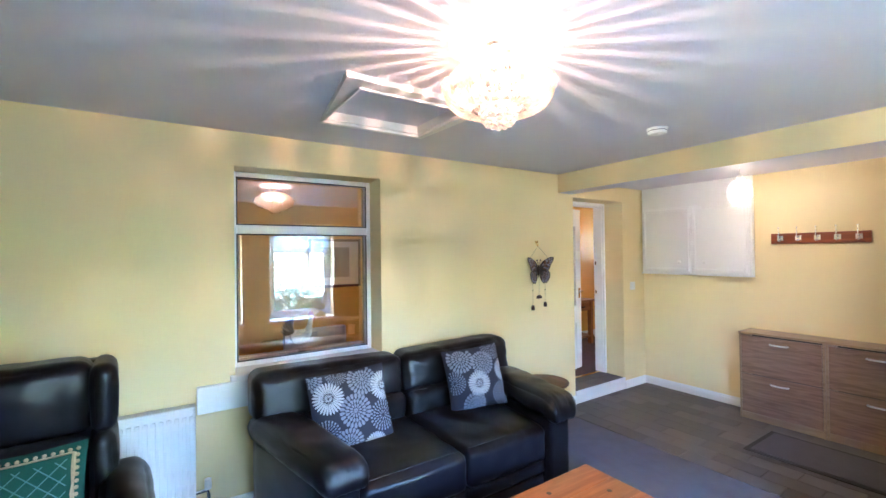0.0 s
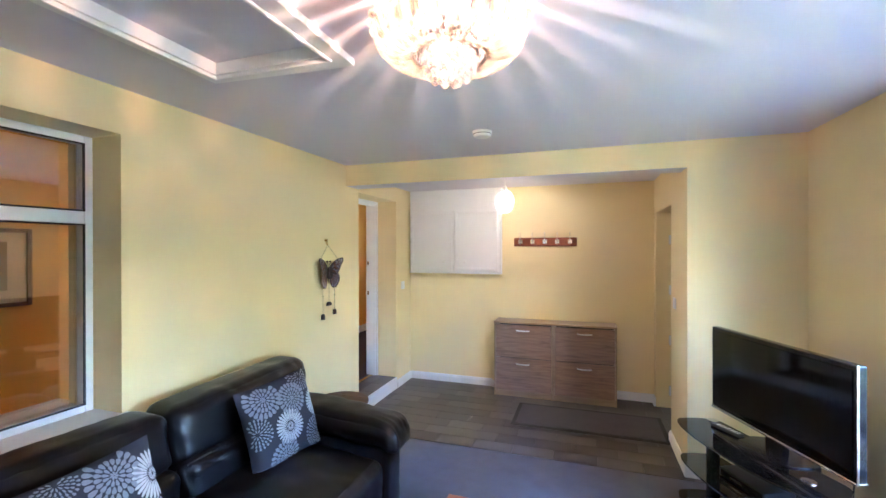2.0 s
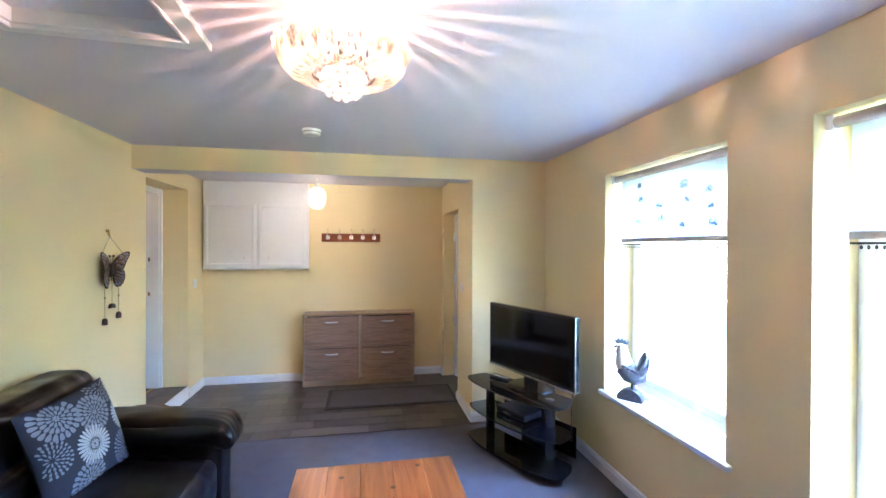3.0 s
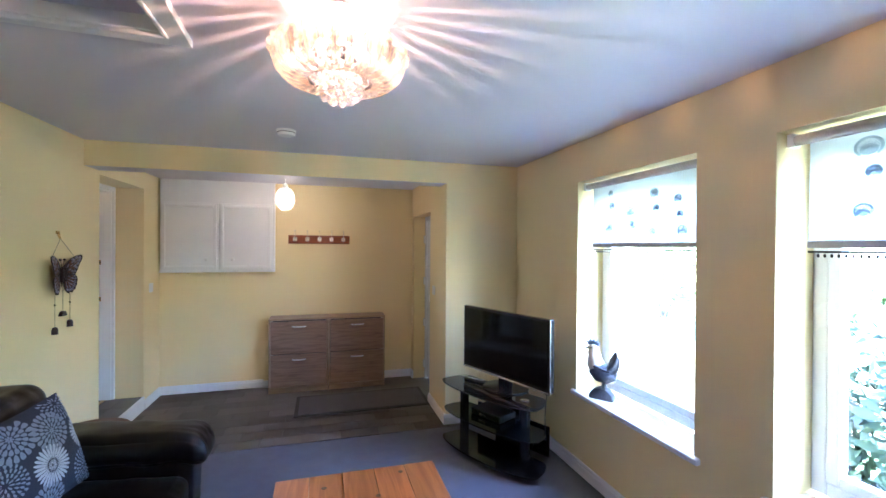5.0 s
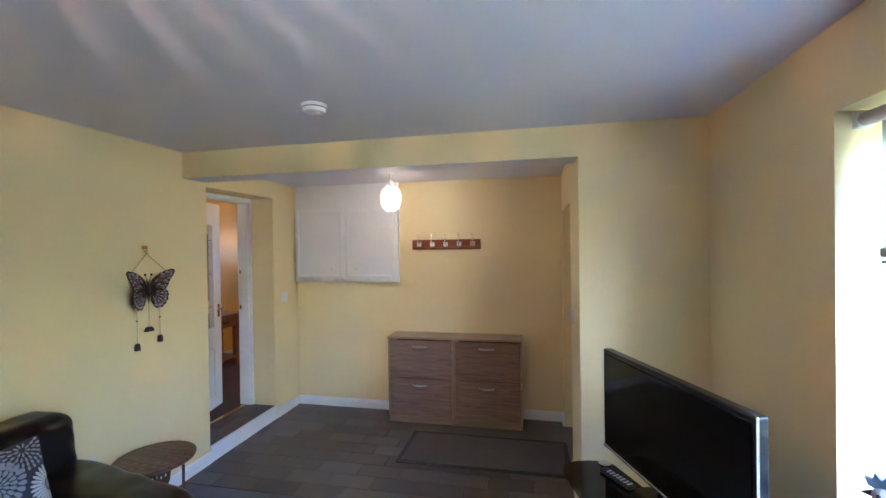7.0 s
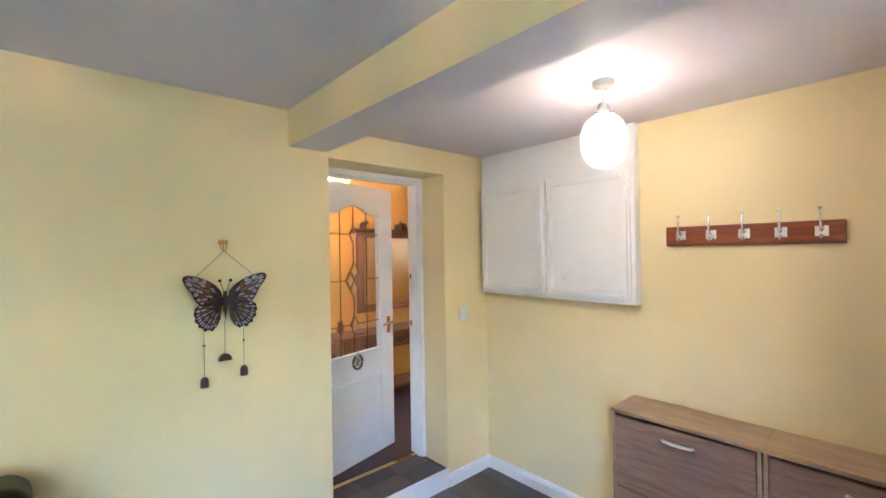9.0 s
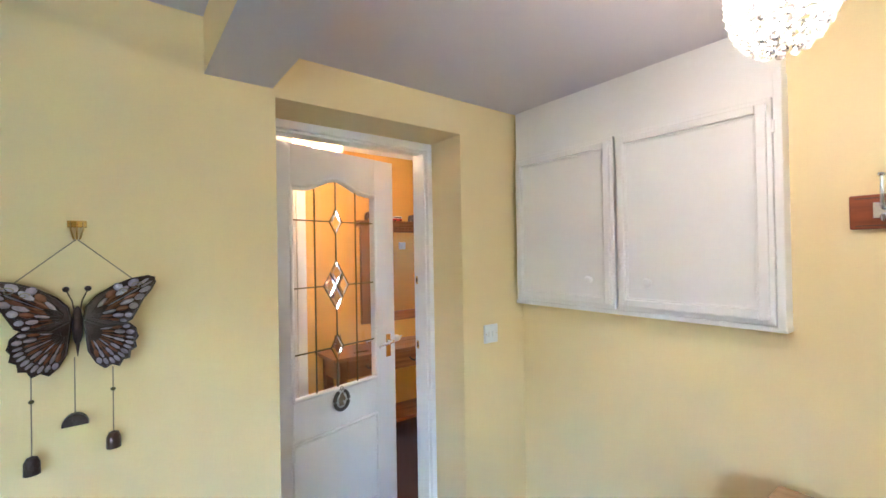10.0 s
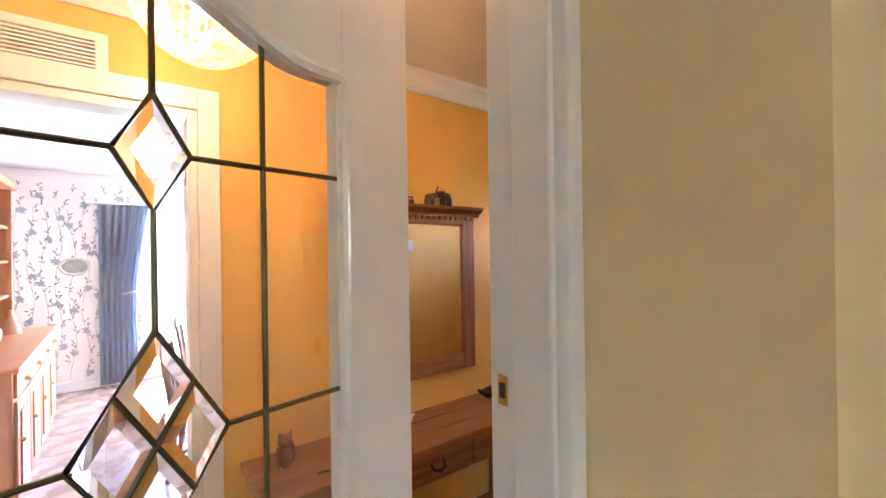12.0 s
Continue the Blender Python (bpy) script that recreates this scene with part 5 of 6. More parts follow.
    for z0, z1 in ((gb, dz[3] - 0.062), (dz[3] + 0.062, dz[2] - b), (dz[2] + b, dz[1] - 0.062), (dz[1] + 0.062, arch(c))):
        came([(c, z0), (c, z1)])
    for u in (gu0 + 0.130, gu1 - 0.112):
        came([(u, gb), (u, arch(u))])
    handle = part("handle_plate", box(0.0, 0.005, 0.690, 0.722, 0.835, 0.955, 0.002), BRASS, root, "brass handle plate")
    part("lever", tube([(0.005, 0.706, 0.92), (0.042, 0.706, 0.92), (0.050, 0.690, 0.92), (0.048, 0.62, 0.914), (0.044, 0.605, 0.905)], [0.010, 0.008, 0.008, 0.007, 0.006], 10), CHROME, handle, "chrome lever", True)
    back = part("handle_plate", box(-0.045, -0.040, 0.690, 0.722, 0.835, 0.955, 0.002), BRASS, root)
    part("lever", tube([(-0.045, 0.706, 0.92), (-0.082, 0.706, 0.92), (-0.09, 0.690, 0.92), (-0.088, 0.62, 0.914)], 0.008, 10), CHROME, back, smooth=True)
    for z in (0.25, 1.62):
        part("hinge", tube([(-0.043, -0.002, z - 0.045), (-0.043, -0.002, z + 0.045)], 0.006, 8), BRASS, root, smooth=True)
    shoe = thing("horseshoe", root.matrix_world @ pose(0.012, c, 0.690), "dark silver horseshoe charm hanging on a white door", "ornament")
    part("ring", tube([(0.0, 0.040 * math.cos(math.radians(115 + i * 310 / 24)), 0.045 * math.sin(math.radians(115 + i * 310 / 24))) for i in range(25)], 0.0085, 8), DARK_METAL, shoe, smooth=True)
    part("horse_head", plate([(-0.012, -0.025), (-0.016, 0.0), (-0.004, 0.03), (0.006, 0.036), (0.010, 0.022), (0.020, 0.004), (0.014, -0.006), (0.004, 0.0), (0.010, -0.025)], 0, -0.003, 0.004), BRONZE_LIGHT, shoe)
    part("loop", tube([(0.0, 0.008 * math.cos(i * 0.5236), 0.056 + 0.010 * math.sin(i * 0.5236)) for i in range(13)], 0.0022, 6), BRONZE_LIGHT, shoe, smooth=True)


make_glazed_door()


# ---------------------------------------------------------------- blinds and birds at the windows
BLIND = crystal("white_blind_cloth", 0.08, (0.52, 0.54, 0.58), 0.9)
BLIND.node_tree.nodes["Mix Shader.001"].inputs["Fac"].default_value = 0.02
BLIND_GREY = mat("grey_blind_band", (0.50, 0.47, 0.45), 0.8, var=0.2, scale=20)
PRINT_BLUE = crystal("blue_grey_print", 0.34, (0.42, 0.46, 0.53), 0.9)
PRINT_BLUE.node_tree.nodes["Mix Shader.001"].inputs["Fac"].default_value = 0.02


def make_blind(y0, y1, seed):
    rnd = random.Random(seed)
    root = thing("roller_blind", pose(2.335, y0 + 0.02, 0), "white roller blind printed with seed heads, half lowered in a window", "blind")
    w = y1 - y0 - 0.04
    tub = tube([(0.0, 0.0, 1.955), (0.0, w, 1.955)], 0.021, 14)
    part("roller", tub, BLIND_GREY, root, smooth=True)
    for y in (0.0, w):
        part("bracket", box(-0.022, 0.022, y - 0.012, y + 0.012, 1.93, 1.982, 0.003), PLASTIC, root)
    part("cloth", box(0.018, 0.0195, 0.045, w - 0.045, 1.565, 1.955), BLIND, root)
    part("bottom_bar", box(0.010, 0.026, 0.043, w - 0.043, 1.540, 1.568, 0.004), BLIND_GREY, root)
    part("braid", box(0.014, 0.022, 0.043, w - 0.043, 1.522, 1.530, 0.002), BLACK_MATT, root, "black braid")
    bm = bmesh.new()
    for i in range(int((w - 0.09) / 0.022)):
        ball((0.018, 0.05 + i * 0.022, 1.512), (0.005, 0.005, 0.008), bm, 6, 4)
    tagged(part("tassel_beads", bm, BLACK_MATT, root), kind="stuff")
    for k in range(11):
        y, z = 0.10 + (w - 0.20) * ((k * 0.7549 + 0.3) % 1.0), 1.61 + 0.30 * ((k * 0.5698 + 0.5) % 1.0)
        r = 0.018 + 0.020 * rnd.random()
        head = bmesh.new()
        for i in range(22):
            a = math.pi * (-0.25 + 1.5 * i / 21)
            tip = (y + r * math.cos(a), z + r * 0.85 * math.sin(a))
            tube([(0.0165, y, z), (0.0165, *tip)], 0.0012, 4, head)
            ball((0.0165, *tip), (0.0008, 0.0055, 0.0055), head, 6, 4)
        ball((0.0166, y, z - r * 0.25), (0.0008, r * 0.72, r * 0.5), head, 10, 5)
        tube([(0.0168, y, z - r * 0.6), (0.0168, y + 0.006, max(1.572, z - 0.09))], 0.0008, 4, head)
        part("seed_head_print", head, PRINT_BLUE, root)
    chain = tube([(0.0, -0.004, 1.95), (0.0, -0.004, 1.15)], 0.0018, 5)
    part("pull_chain", chain, PLASTIC, root)


make_blind(2.885, 3.85, 3)
make_blind(1.54, 2.52, 8)


def paint_by(ob_bm, index):
    for f in ob_bm.faces:
        f.material_index = index
    return ob_bm


FEATHER = mat("dark_feather_paint", (0.060, 0.058, 0.066), 0.5, var=0.7, scale=45, grain=0.3, gscale=120, bump=0.6)
CREAM = mat("cream_paint", (0.62, 0.58, 0.52), 0.5, var=0.2, scale=30, grain=0.1, bump=0.3)
COMB_BLUE = mat("blue_grey_paint", (0.12, 0.17, 0.24), 0.5, var=0.2, scale=30)
RED = mat("red_paint", (0.50, 0.025, 0.02), 0.4, var=0.1)


def make_rooster():
    """A carved bird on a half-round log; it faces +y."""
    bm = bmesh.new()
    log = bmesh.new()
    arc = [(0.072 * math.cos(math.pi * i / 12), 0.070 * math.sin(math.pi * i / 12) ** 0.8) for i in range(13)]
    plate(arc, 0, -0.036, 0.036, log)
    bmesh.ops.bevel(log, geom=log.edges[:], offset=0.004, segments=2, affect="EDGES", profile=0.5)
    for v in log.verts:
        v.co += Vector((1, 1, 0.3)) * 0.005 * noise.noise(v.co * 40)
    merge(bm, paint_by(log, 0))
    merge(bm, paint_by(tube([(0, -0.018, 0.055), (0, -0.012, 0.095), (0, -0.014, 0.135)], [0.020, 0.013, 0.028], 10), 0))
    # body, breast and neck as one swelling column
    spine = [(-0.082, 0.182), (-0.066, 0.160), (-0.034, 0.152), (0.004, 0.162), (0.030, 0.188), (0.042, 0.220), (0.047, 0.252), (0.050, 0.280), (0.054, 0.306)]
    wide = [0.014, 0.036, 0.052, 0.060, 0.058, 0.050, 0.040, 0.031, 0.025]
    merge(bm, paint_by(tube([(0, y, z) for y, z in spine[:6]], [w + 0.001 for w in wide[:5]] + [0.030], 16), 0))
    merge(bm, paint_by(tube([(0, y, z) for y, z in spine[4:]], [0.050] + [w + 0.002 for w in wide[5:]], 16), 1))
    merge(bm, paint_by(ball((0, 0.056, 0.312), (0.023, 0.030, 0.025), None, 14, 10), 1))
    # comb, beak, wattle, eyes
    comb = [(0.020, 0.330), (0.016, 0.352), (0.026, 0.346), (0.030, 0.366), (0.042, 0.352), (0.052, 0.374), (0.062, 0.354), (0.076, 0.372), (0.082, 0.350), (0.098, 0.352), (0.090, 0.332), (0.060, 0.326)]
    merge(bm, paint_by(plate(comb, 0, -0.007, 0.007), 2))
    merge(bm, paint_by(tube([(0, 0.080, 0.312), (0, 0.108, 0.304)], [0.011, 0.001], 8), 0))
    for s in (-1, 1):
        merge(bm, paint_by(ball((s * 0.007, 0.078, 0.280), (0.006, 0.009, 0.022), None, 10, 8), 0))
        merge(bm, paint_by(ball((s * 0.020, 0.064, 0.316), (0.004, 0.006, 0.006), None, 8, 6), 0))
        # carved wing of overlapping feathers
        for r, (y0, z0, count) in enumerate(((0.024, 0.196, 4), (0.002, 0.186, 4), (-0.020, 0.178, 4), (-0.042, 0.174, 3))):
            for k in range(count):
                merge(bm, paint_by(ball((s * (0.050 - 0.004 * r - 0.003 * k), y0, z0 + 0.012 - 0.017 * k), (0.011, 0.019, 0.0095), None, 8, 6), 0))
    # tail: a fan of pointed feathers
    for k in range(6):
        a = math.radians(34 + 8 * k)
        l = 0.150 - 0.010 * abs(k - 4)
        off = (-0.012, 0.0, 0.012)[k % 3]
        pts = [(off, -0.050 - l * f * math.cos(a) * 0.62, 0.168 + l * f * math.sin(a)) for f in (0, 0.35, 0.7, 1.0)]
        merge(bm, paint_by(tube(pts, [0.026, 0.026, 0.018, 0.002], 8), 0))
    ob = part("rooster_figurine", bm, [FEATHER, CREAM, COMB_BLUE], smooth=True)
    ob.matrix_world = pose(2.335, 3.655, WZ0 + 0.006, 0, 0, 38) @ Matrix.Scale(1.04, 4)
    tagged(ob, "carved grey and cream rooster standing on a window sill", "figurine")


make_rooster()


def make_hen():
    """A flat-sided painted bird on two thin legs; it faces +y."""
    body = tube([(0, -0.072, 0.128), (0, -0.060, 0.105), (0, -0.030, 0.088), (0, 0.010, 0.084), (0, 0.046, 0.100), (0, 0.070, 0.135), (0, 0.082, 0.175), (0, 0.090, 0.205)],
                [0.016, 0.034, 0.046, 0.050, 0.044, 0.030, 0.021, 0.017], 16)
    for v in body.verts:
        v.co.x *= 0.55
    bm = paint_by(body, 0)
    merge(bm, paint_by(ball((0, 0.092, 0.212), (0.013, 0.021, 0.019), None, 12, 8), 0))
    for k in range(7):
        a = math.radians(84 + 15 * k)
        tip = (0.004 * (k % 2), -0.062 + 0.100 * math.cos(a), 0.135 + 0.098 * math.sin(a))
        mid = (0.004 * (k % 2), -0.062 + 0.060 * math.cos(a + 0.25), 0.135 + 0.062 * math.sin(a + 0.25))
        merge(bm, paint_by(tube([(0, -0.058, 0.128), mid, tip], [0.012, 0.016, 0.002], 8), 1))
    merge(bm, paint_by(plate([(0.070, 0.224), (0.066, 0.244), (0.078, 0.238), (0.086, 0.256), (0.096, 0.240), (0.108, 0.250), (0.108, 0.228), (0.092, 0.222)], 0, -0.005, 0.005), 2))
    merge(bm, paint_by(ball((0, 0.106, 0.192), (0.005, 0.009, 0.014), None, 8, 6), 2))
    merge(bm, paint_by(tube([(0, 0.108, 0.212), (0, 0.128, 0.207)], [0.008, 0.001], 8), 2))
    rnd = random.Random(4)
    for k in range(70):
        y, z = rnd.uniform(-0.06, 0.075), rnd.uniform(0.05, 0.13)
        if abs(y) < 0.055:
            merge(bm, paint_by(ball((0.55 * math.sqrt(max(0.0, 0.048 ** 2 - (z - 0.088) ** 2)), y, z), (0.0015, 0.0022, 0.0022), None, 5, 4), 1))
    for y in (-0.006, 0.020):
        merge(bm, paint_by(tube([(0, y, 0.050), (0, y - 0.008, 0.026), (0, y + 0.004, 0.003)], 0.0032, 6), 1))
        merge(bm, paint_by(tube([(0, y - 0.012, 0.003), (0, y + 0.026, 0.003)], 0.003, 6), 1))
    ob = part("hen_figurine", bm, [CREAM_WHITE, FEATHER, RED], smooth=True)
    ob.matrix_world = pose(-1.36, 2.43, 0.812) @ Matrix.Diagonal((1.0, 0.86, 1.14, 1))
    tagged(ob, "white hen ornament with a red comb on the sill", "figurine")


CREAM_WHITE = mat("speckled_white_glaze", (0.74, 0.75, 0.76), 0.35, var=0.06, grain=0.2, gscale=70, bump=0.1)
make_hen()



# ---------------------------------------------------------------- hall
def make_console():
    root = thing("console_table", pose(XF + 0.01, 5.74, HALL_Z), "brown pine hall table with drawers and a low shelf", "console table")
    l, d, h = 1.34, 0.355, 0.665
    for i in range(3):
        part("plank", box(d * i / 3 + 0.0008, d * (i + 1) / 3 - 0.0008, 0, l, h - 0.026, h, 0.003), PINE_X, root)
    for x in (0.03, d - 0.085):
        for y in (0.05, l - 0.115):
            part("leg", box(x, x + 0.06, y, y + 0.06, 0.0, h - 0.026, 0.006), PINE_Z, root)
    part("apron", box(0.04, d - 0.045, 0.05, l - 0.055, h - 0.165, h - 0.026, 0.003), PINE_X, root)
    for k in range(3):
        y0 = 0.115 + k * 0.375
        dr = part("drawer", box(d - 0.046, d - 0.030, y0, y0 + 0.355, h - 0.158, h - 0.034, 0.004), PINE_X, root)
        part("handle", tube([(d - 0.030, y0 + 0.145, h - 0.085), (d - 0.012, y0 + 0.15, h - 0.10), (d - 0.010, y0 + 0.178, h - 0.112), (d - 0.012, y0 + 0.205, h - 0.10), (d - 0.030, y0 + 0.21, h - 0.085)], 0.007, 8), BLACK_MATT, dr, "black iron handle", True)
    part("low_shelf", box(0.02, d - 0.03, 0.03, l - 0.03, 0.10, 0.125, 0.004), PINE_X, root)


make_console()


def make_mirror():
    y0, y1, z0, z1 = 6.125, 6.895, 0.945, 1.735
    root = thing("wall_mirror", pose(XF, y0, z0), "brown pine framed mirror with a dentil cornice on an orange wall", "mirror")
    w, h, b = y1 - y0, z1 - z0, 0.078
    for a0 in (0, w - b):
        part("frame_stile", box(0, 0.03, a0, a0 + b, 0, h, 0.004), PINE_Z, root)
    for a0, a1 in ((0, b), (h - b * 0.55, h)):
        part("frame_rail", box(0, 0.03, b, w - b, a0, a1, 0.004), PINE_X, root)
    part("mirror_glass", box(0.012, 0.016, b - 0.004, w - b + 0.004, b - 0.004, h - b * 0.5), MIRROR, root, "silvered mirror glass")
    corn = plate([(0.0, h), (0.034, h), (0.040, h + 0.012), (0.055, h + 0.022), (0.070, h + 0.034), (0.075, h + 0.048), (0.0, h + 0.048)], 1, -0.03, w + 0.03)
    cornice_part = part("cornice", corn, PINE_X, root)
    n = 22
    for i in range(n):
        part("dentil", box(0.029, 0.040, (i + 0.25) * w / n, (i + 0.75) * w / n, h - 0.020, h - 0.001, 0.001), PINE_Z, cornice_part)


make_mirror()
SHELF_Z = 1.735 + 0.048

van = thing("toy_van", pose(XF + 0.04, 6.46, SHELF_Z), "red and white toy camper van on a mirror shelf", "toy van")
part("body", puff(-0.016, 0.016, -0.042, 0.042, 0.006, 0.024, 0.006, n=4), RED, van, smooth=True)
part("roof", puff(-0.015, 0.015, -0.041, 0.041, 0.022, 0.043, 0.008, n=4), PLASTIC, van, "white upper body", True)
for i in range(4):
    part("window", box(0.0145, 0.0158, -0.034 + i * 0.018, -0.020 + i * 0.018, 0.027, 0.036, 0.0005), BLACK_GLASS, van)
for y in (-0.026, 0.026):
    for x in (-0.015, 0.015):
        wheel = lathe([(0.0, -0.003), (0.008, -0.003), (0.008, 0.003), (0.0, 0.003)], 14)
        bmesh.ops.transform(wheel, matrix=Matrix.Translation((x, y, 0.008)) @ Matrix.Rotation(radians(90), 4, "Y"), verts=wheel.verts[:])
        part("wheel", wheel, BLACK_MATT, van, smooth=True)

STONE = mat("carved_grey_stone", (0.16, 0.13, 0.11), 0.6, var=0.4, scale=40, bump=0.5)


def make_elephant(m, material, label, s=1.0):
    bm = ball((0, 0, 0.042), (0.018, 0.030, 0.024), None, 14, 10)
    ball((0, 0.034, 0.055), (0.015, 0.017, 0.017), bm)
    tube([(0, 0.047, 0.052), (0, 0.057, 0.065), (0, 0.052, 0.085), (0, 0.042, 0.088)], [0.008, 0.006, 0.005, 0.003], 8, bm)
    for k in (-1, 1):
        ball((k * 0.017, 0.028, 0.056), (0.004, 0.012, 0.016), bm, 8, 6)
        for y in (-0.018, 0.018):
            tube([(k * 0.010, y, 0.035), (k * 0.010, y, 0.0)], [0.010, 0.009], 8, bm)
    ob = part("elephant_figurine", bm, material, smooth=True)
    ob.matrix_world = m @ Matrix.Diagonal((s, s, s, 1))
    tagged(ob, label, "figurine")


make_elephant(pose(XF + 0.04, 6.60, SHELF_Z), STONE, "small grey stone elephant on a mirror shelf", 0.9)
make_elephant(pose(XF + 0.04, 6.70, SHELF_Z, 0, 0, 180), CARVED, "small dark wooden elephant on a mirror shelf", 1.05)
make_elephant(pose(XF + 0.04, 6.19, SHELF_Z), CARVED, "dark carved elephant figure on a mirror shelf", 1.1)
TABLE_Z = HALL_Z + 0.665

bm = ball((0, 0, 0.045), (0.030, 0.026, 0.045), None, 16, 10)
ball((0, 0, 0.098), (0.027, 0.027, 0.026), bm)
for s in (-1, 1):
    ball((0.022, s * 0.012, 0.102), (0.008, 0.009, 0.009), bm, 8, 6)
    tube([(0.0, s * 0.018, 0.115), (0.0, s * 0.022, 0.132)], [0.008, 0.001], 6, bm)
    ball((0, s * 0.026, 0.05), (0.018, 0.008, 0.034), bm, 8, 6)
owl = part("owl_figurine", bm, PINE_Z, smooth=True)
owl.matrix_world = pose(-2.50, 5.86, TABLE_Z)
tagged(owl, "carved brown wooden owl on a pine table", "figurine")

bm = ball((0, 0, 0.028), (0.026, 0.036, 0.028), None, 16, 10)
tube([(0, 0.022, 0.04), (0, 0.034, 0.06), (0, 0.030, 0.078)], [0.014, 0.010, 0.009], 8, bm)
ball((0, 0.032, 0.082), (0.012, 0.014, 0.012), bm)
tube([(0, 0.042, 0.080), (0, 0.058, 0.077)], [0.006, 0.003], 6, bm)
tube([(0, -0.028, 0.035), (0, -0.048, 0.052)], [0.012, 0.002], 6, bm)
duck = part("duck_figurine", bm, CREAM_WHITE, smooth=True)
duck.matrix_world = pose(-2.54, 6.385, TABLE_Z, 0, 0, 150)
tagged(duck, "small white china duck on a pine table", "figurine")

bm = ball((0, 0, 0.030), (0.034, 0.060, 0.030), None, 16, 10)
tube([(0, -0.045, 0.038), (0, -0.075, 0.045), (0, -0.10, 0.062)], [0.020, 0.012, 0.002], 8, bm)
ball((0, 0.055, 0.052), (0.020, 0.024, 0.020), bm)
bird = part("bird_figurine", bm, BLACK_GLOSS, smooth=True)
bird.matrix_world = pose(-2.55, 6.93, TABLE_Z)
tagged(bird, "black glazed bird dish on a pine table", "figurine")

tray = thing("trinket", pose(-2.38, 5.98, TABLE_Z), "small brown stick ornament lying on the table", "ornament")
part("stick", tube([(0, -0.05, 0.006), (0.01, 0.06, 0.008)], 0.005, 6), CARVED, tray, smooth=True)


def make_hall_lamp():
    root = thing("pendant_light", pose(-2.05, 5.555, 2.42), "woven cream twine ball lamp, lit, near the hall ceiling", "ceiling light")
    part("ceiling_rose", lathe([(0.0, 0.0), (0.045, 0.0), (0.04, -0.02), (0.0, -0.025)], 24), PLASTIC, root, smooth=True)
    part("flex", lathe([(0.004, -0.02), (0.004, -0.20)], 8), PLASTIC, root)
    part("bulb", ball((0, 0, -0.265), 0.034, None, 16, 10), BULB, root, "lit bulb", True)
    rnd, bm, r = random.Random(5), bmesh.new(), 0.150
    for k in range(52):
        axis = Vector((rnd.gauss(0, 1), rnd.gauss(0, 1), rnd.gauss(0, 1))).normalized()
        side = axis.orthogonal().normalized()
        other = axis.cross(side)
        off = rnd.uniform(-0.55, 0.55)
        rr = math.sqrt(1 - off * off)
        pts = [(axis * off + (side * math.cos(2 * math.pi * i / 28) + other * math.sin(2 * math.pi * i / 28)) * rr) * r * (1 + 0.006 * (k % 3)) + Vector((0, 0, -0.265)) for i in range(29)]
        tube(pts, 0.0022, 4, bm)
    tagged(part("shade", bm, TWINE, root, "woven cream twine"), kind="stuff")


TWINE = crystal("cream_twine", 0.30, (0.92, 0.72, 0.42), 0.6)
make_hall_lamp()

vent = thing("wall_vent", pose(XF, 5.055, 2.095), "cream slatted wall vent above a doorway", "vent")
part("frame", box(0, 0.014, 0, 0.032, 0, 0.165, 0.002, box(0, 0.014, 0.285, 0.317, 0, 0.165, 0.002, box(0, 0.014, 0.032, 0.285, 0, 0.028, 0.002, box(0, 0.014, 0.032, 0.285, 0.137, 0.165, 0.002)))), BASE_WHITE, vent)
part("backing", box(0, 0.002, 0.03, 0.287, 0.026, 0.139), CARVED, vent)
for i in range(9):
    sl = box(0.003, 0.013, 0.032, 0.285, 0.030 + i * 0.012, 0.036 + i * 0.012)
    part("slat", sl, BASE_WHITE, vent)

stat = thing("thermostat", pose(XH, 7.30, 1.60), "square white room thermostat with a round dial", "thermostat")
part("case", box(-0.026, 0.0, -0.042, 0.042, -0.042, 0.042, 0.006), PLASTIC, stat)
dial = lathe([(0.0, 0.0), (0.026, 0.0), (0.024, 0.010), (0.0, 0.011)], 24)
bmesh.ops.transform(dial, matrix=Matrix.Translation((-0.026, 0, 0)) @ Matrix.Rotation(radians(-90), 4, "Y"), verts=dial.verts[:])
part("dial", dial, PLASTIC, stat, smooth=True)

pic = thing("framed_picture", pose(XF, 2.86, 1.16), "framed grey print in a wide cream mount on the hall wall", "picture")
bm = frame_of(0.0, 0.0, 0.57, 0.0, 0.52, 0.028, 0.022, None, 0.003)
part("frame", bm, CARVED, pic)
part("mount", box(0.006, 0.010, 0.02, 0.55, 0.02, 0.50), CREAM, pic, "cream card mount")
part("print", box(0.010, 0.012, 0.13, 0.44, 0.11, 0.43), mat("grey_print", (0.22, 0.21, 0.20), 0.6, var=0.6, scale=9, grain=0.15, gscale=60, bump=0), pic, "mottled grey print")
make_radiator(pose(XF, 2.60, 0.27), 0.62, 0.48, "white hall radiator below a framed picture")

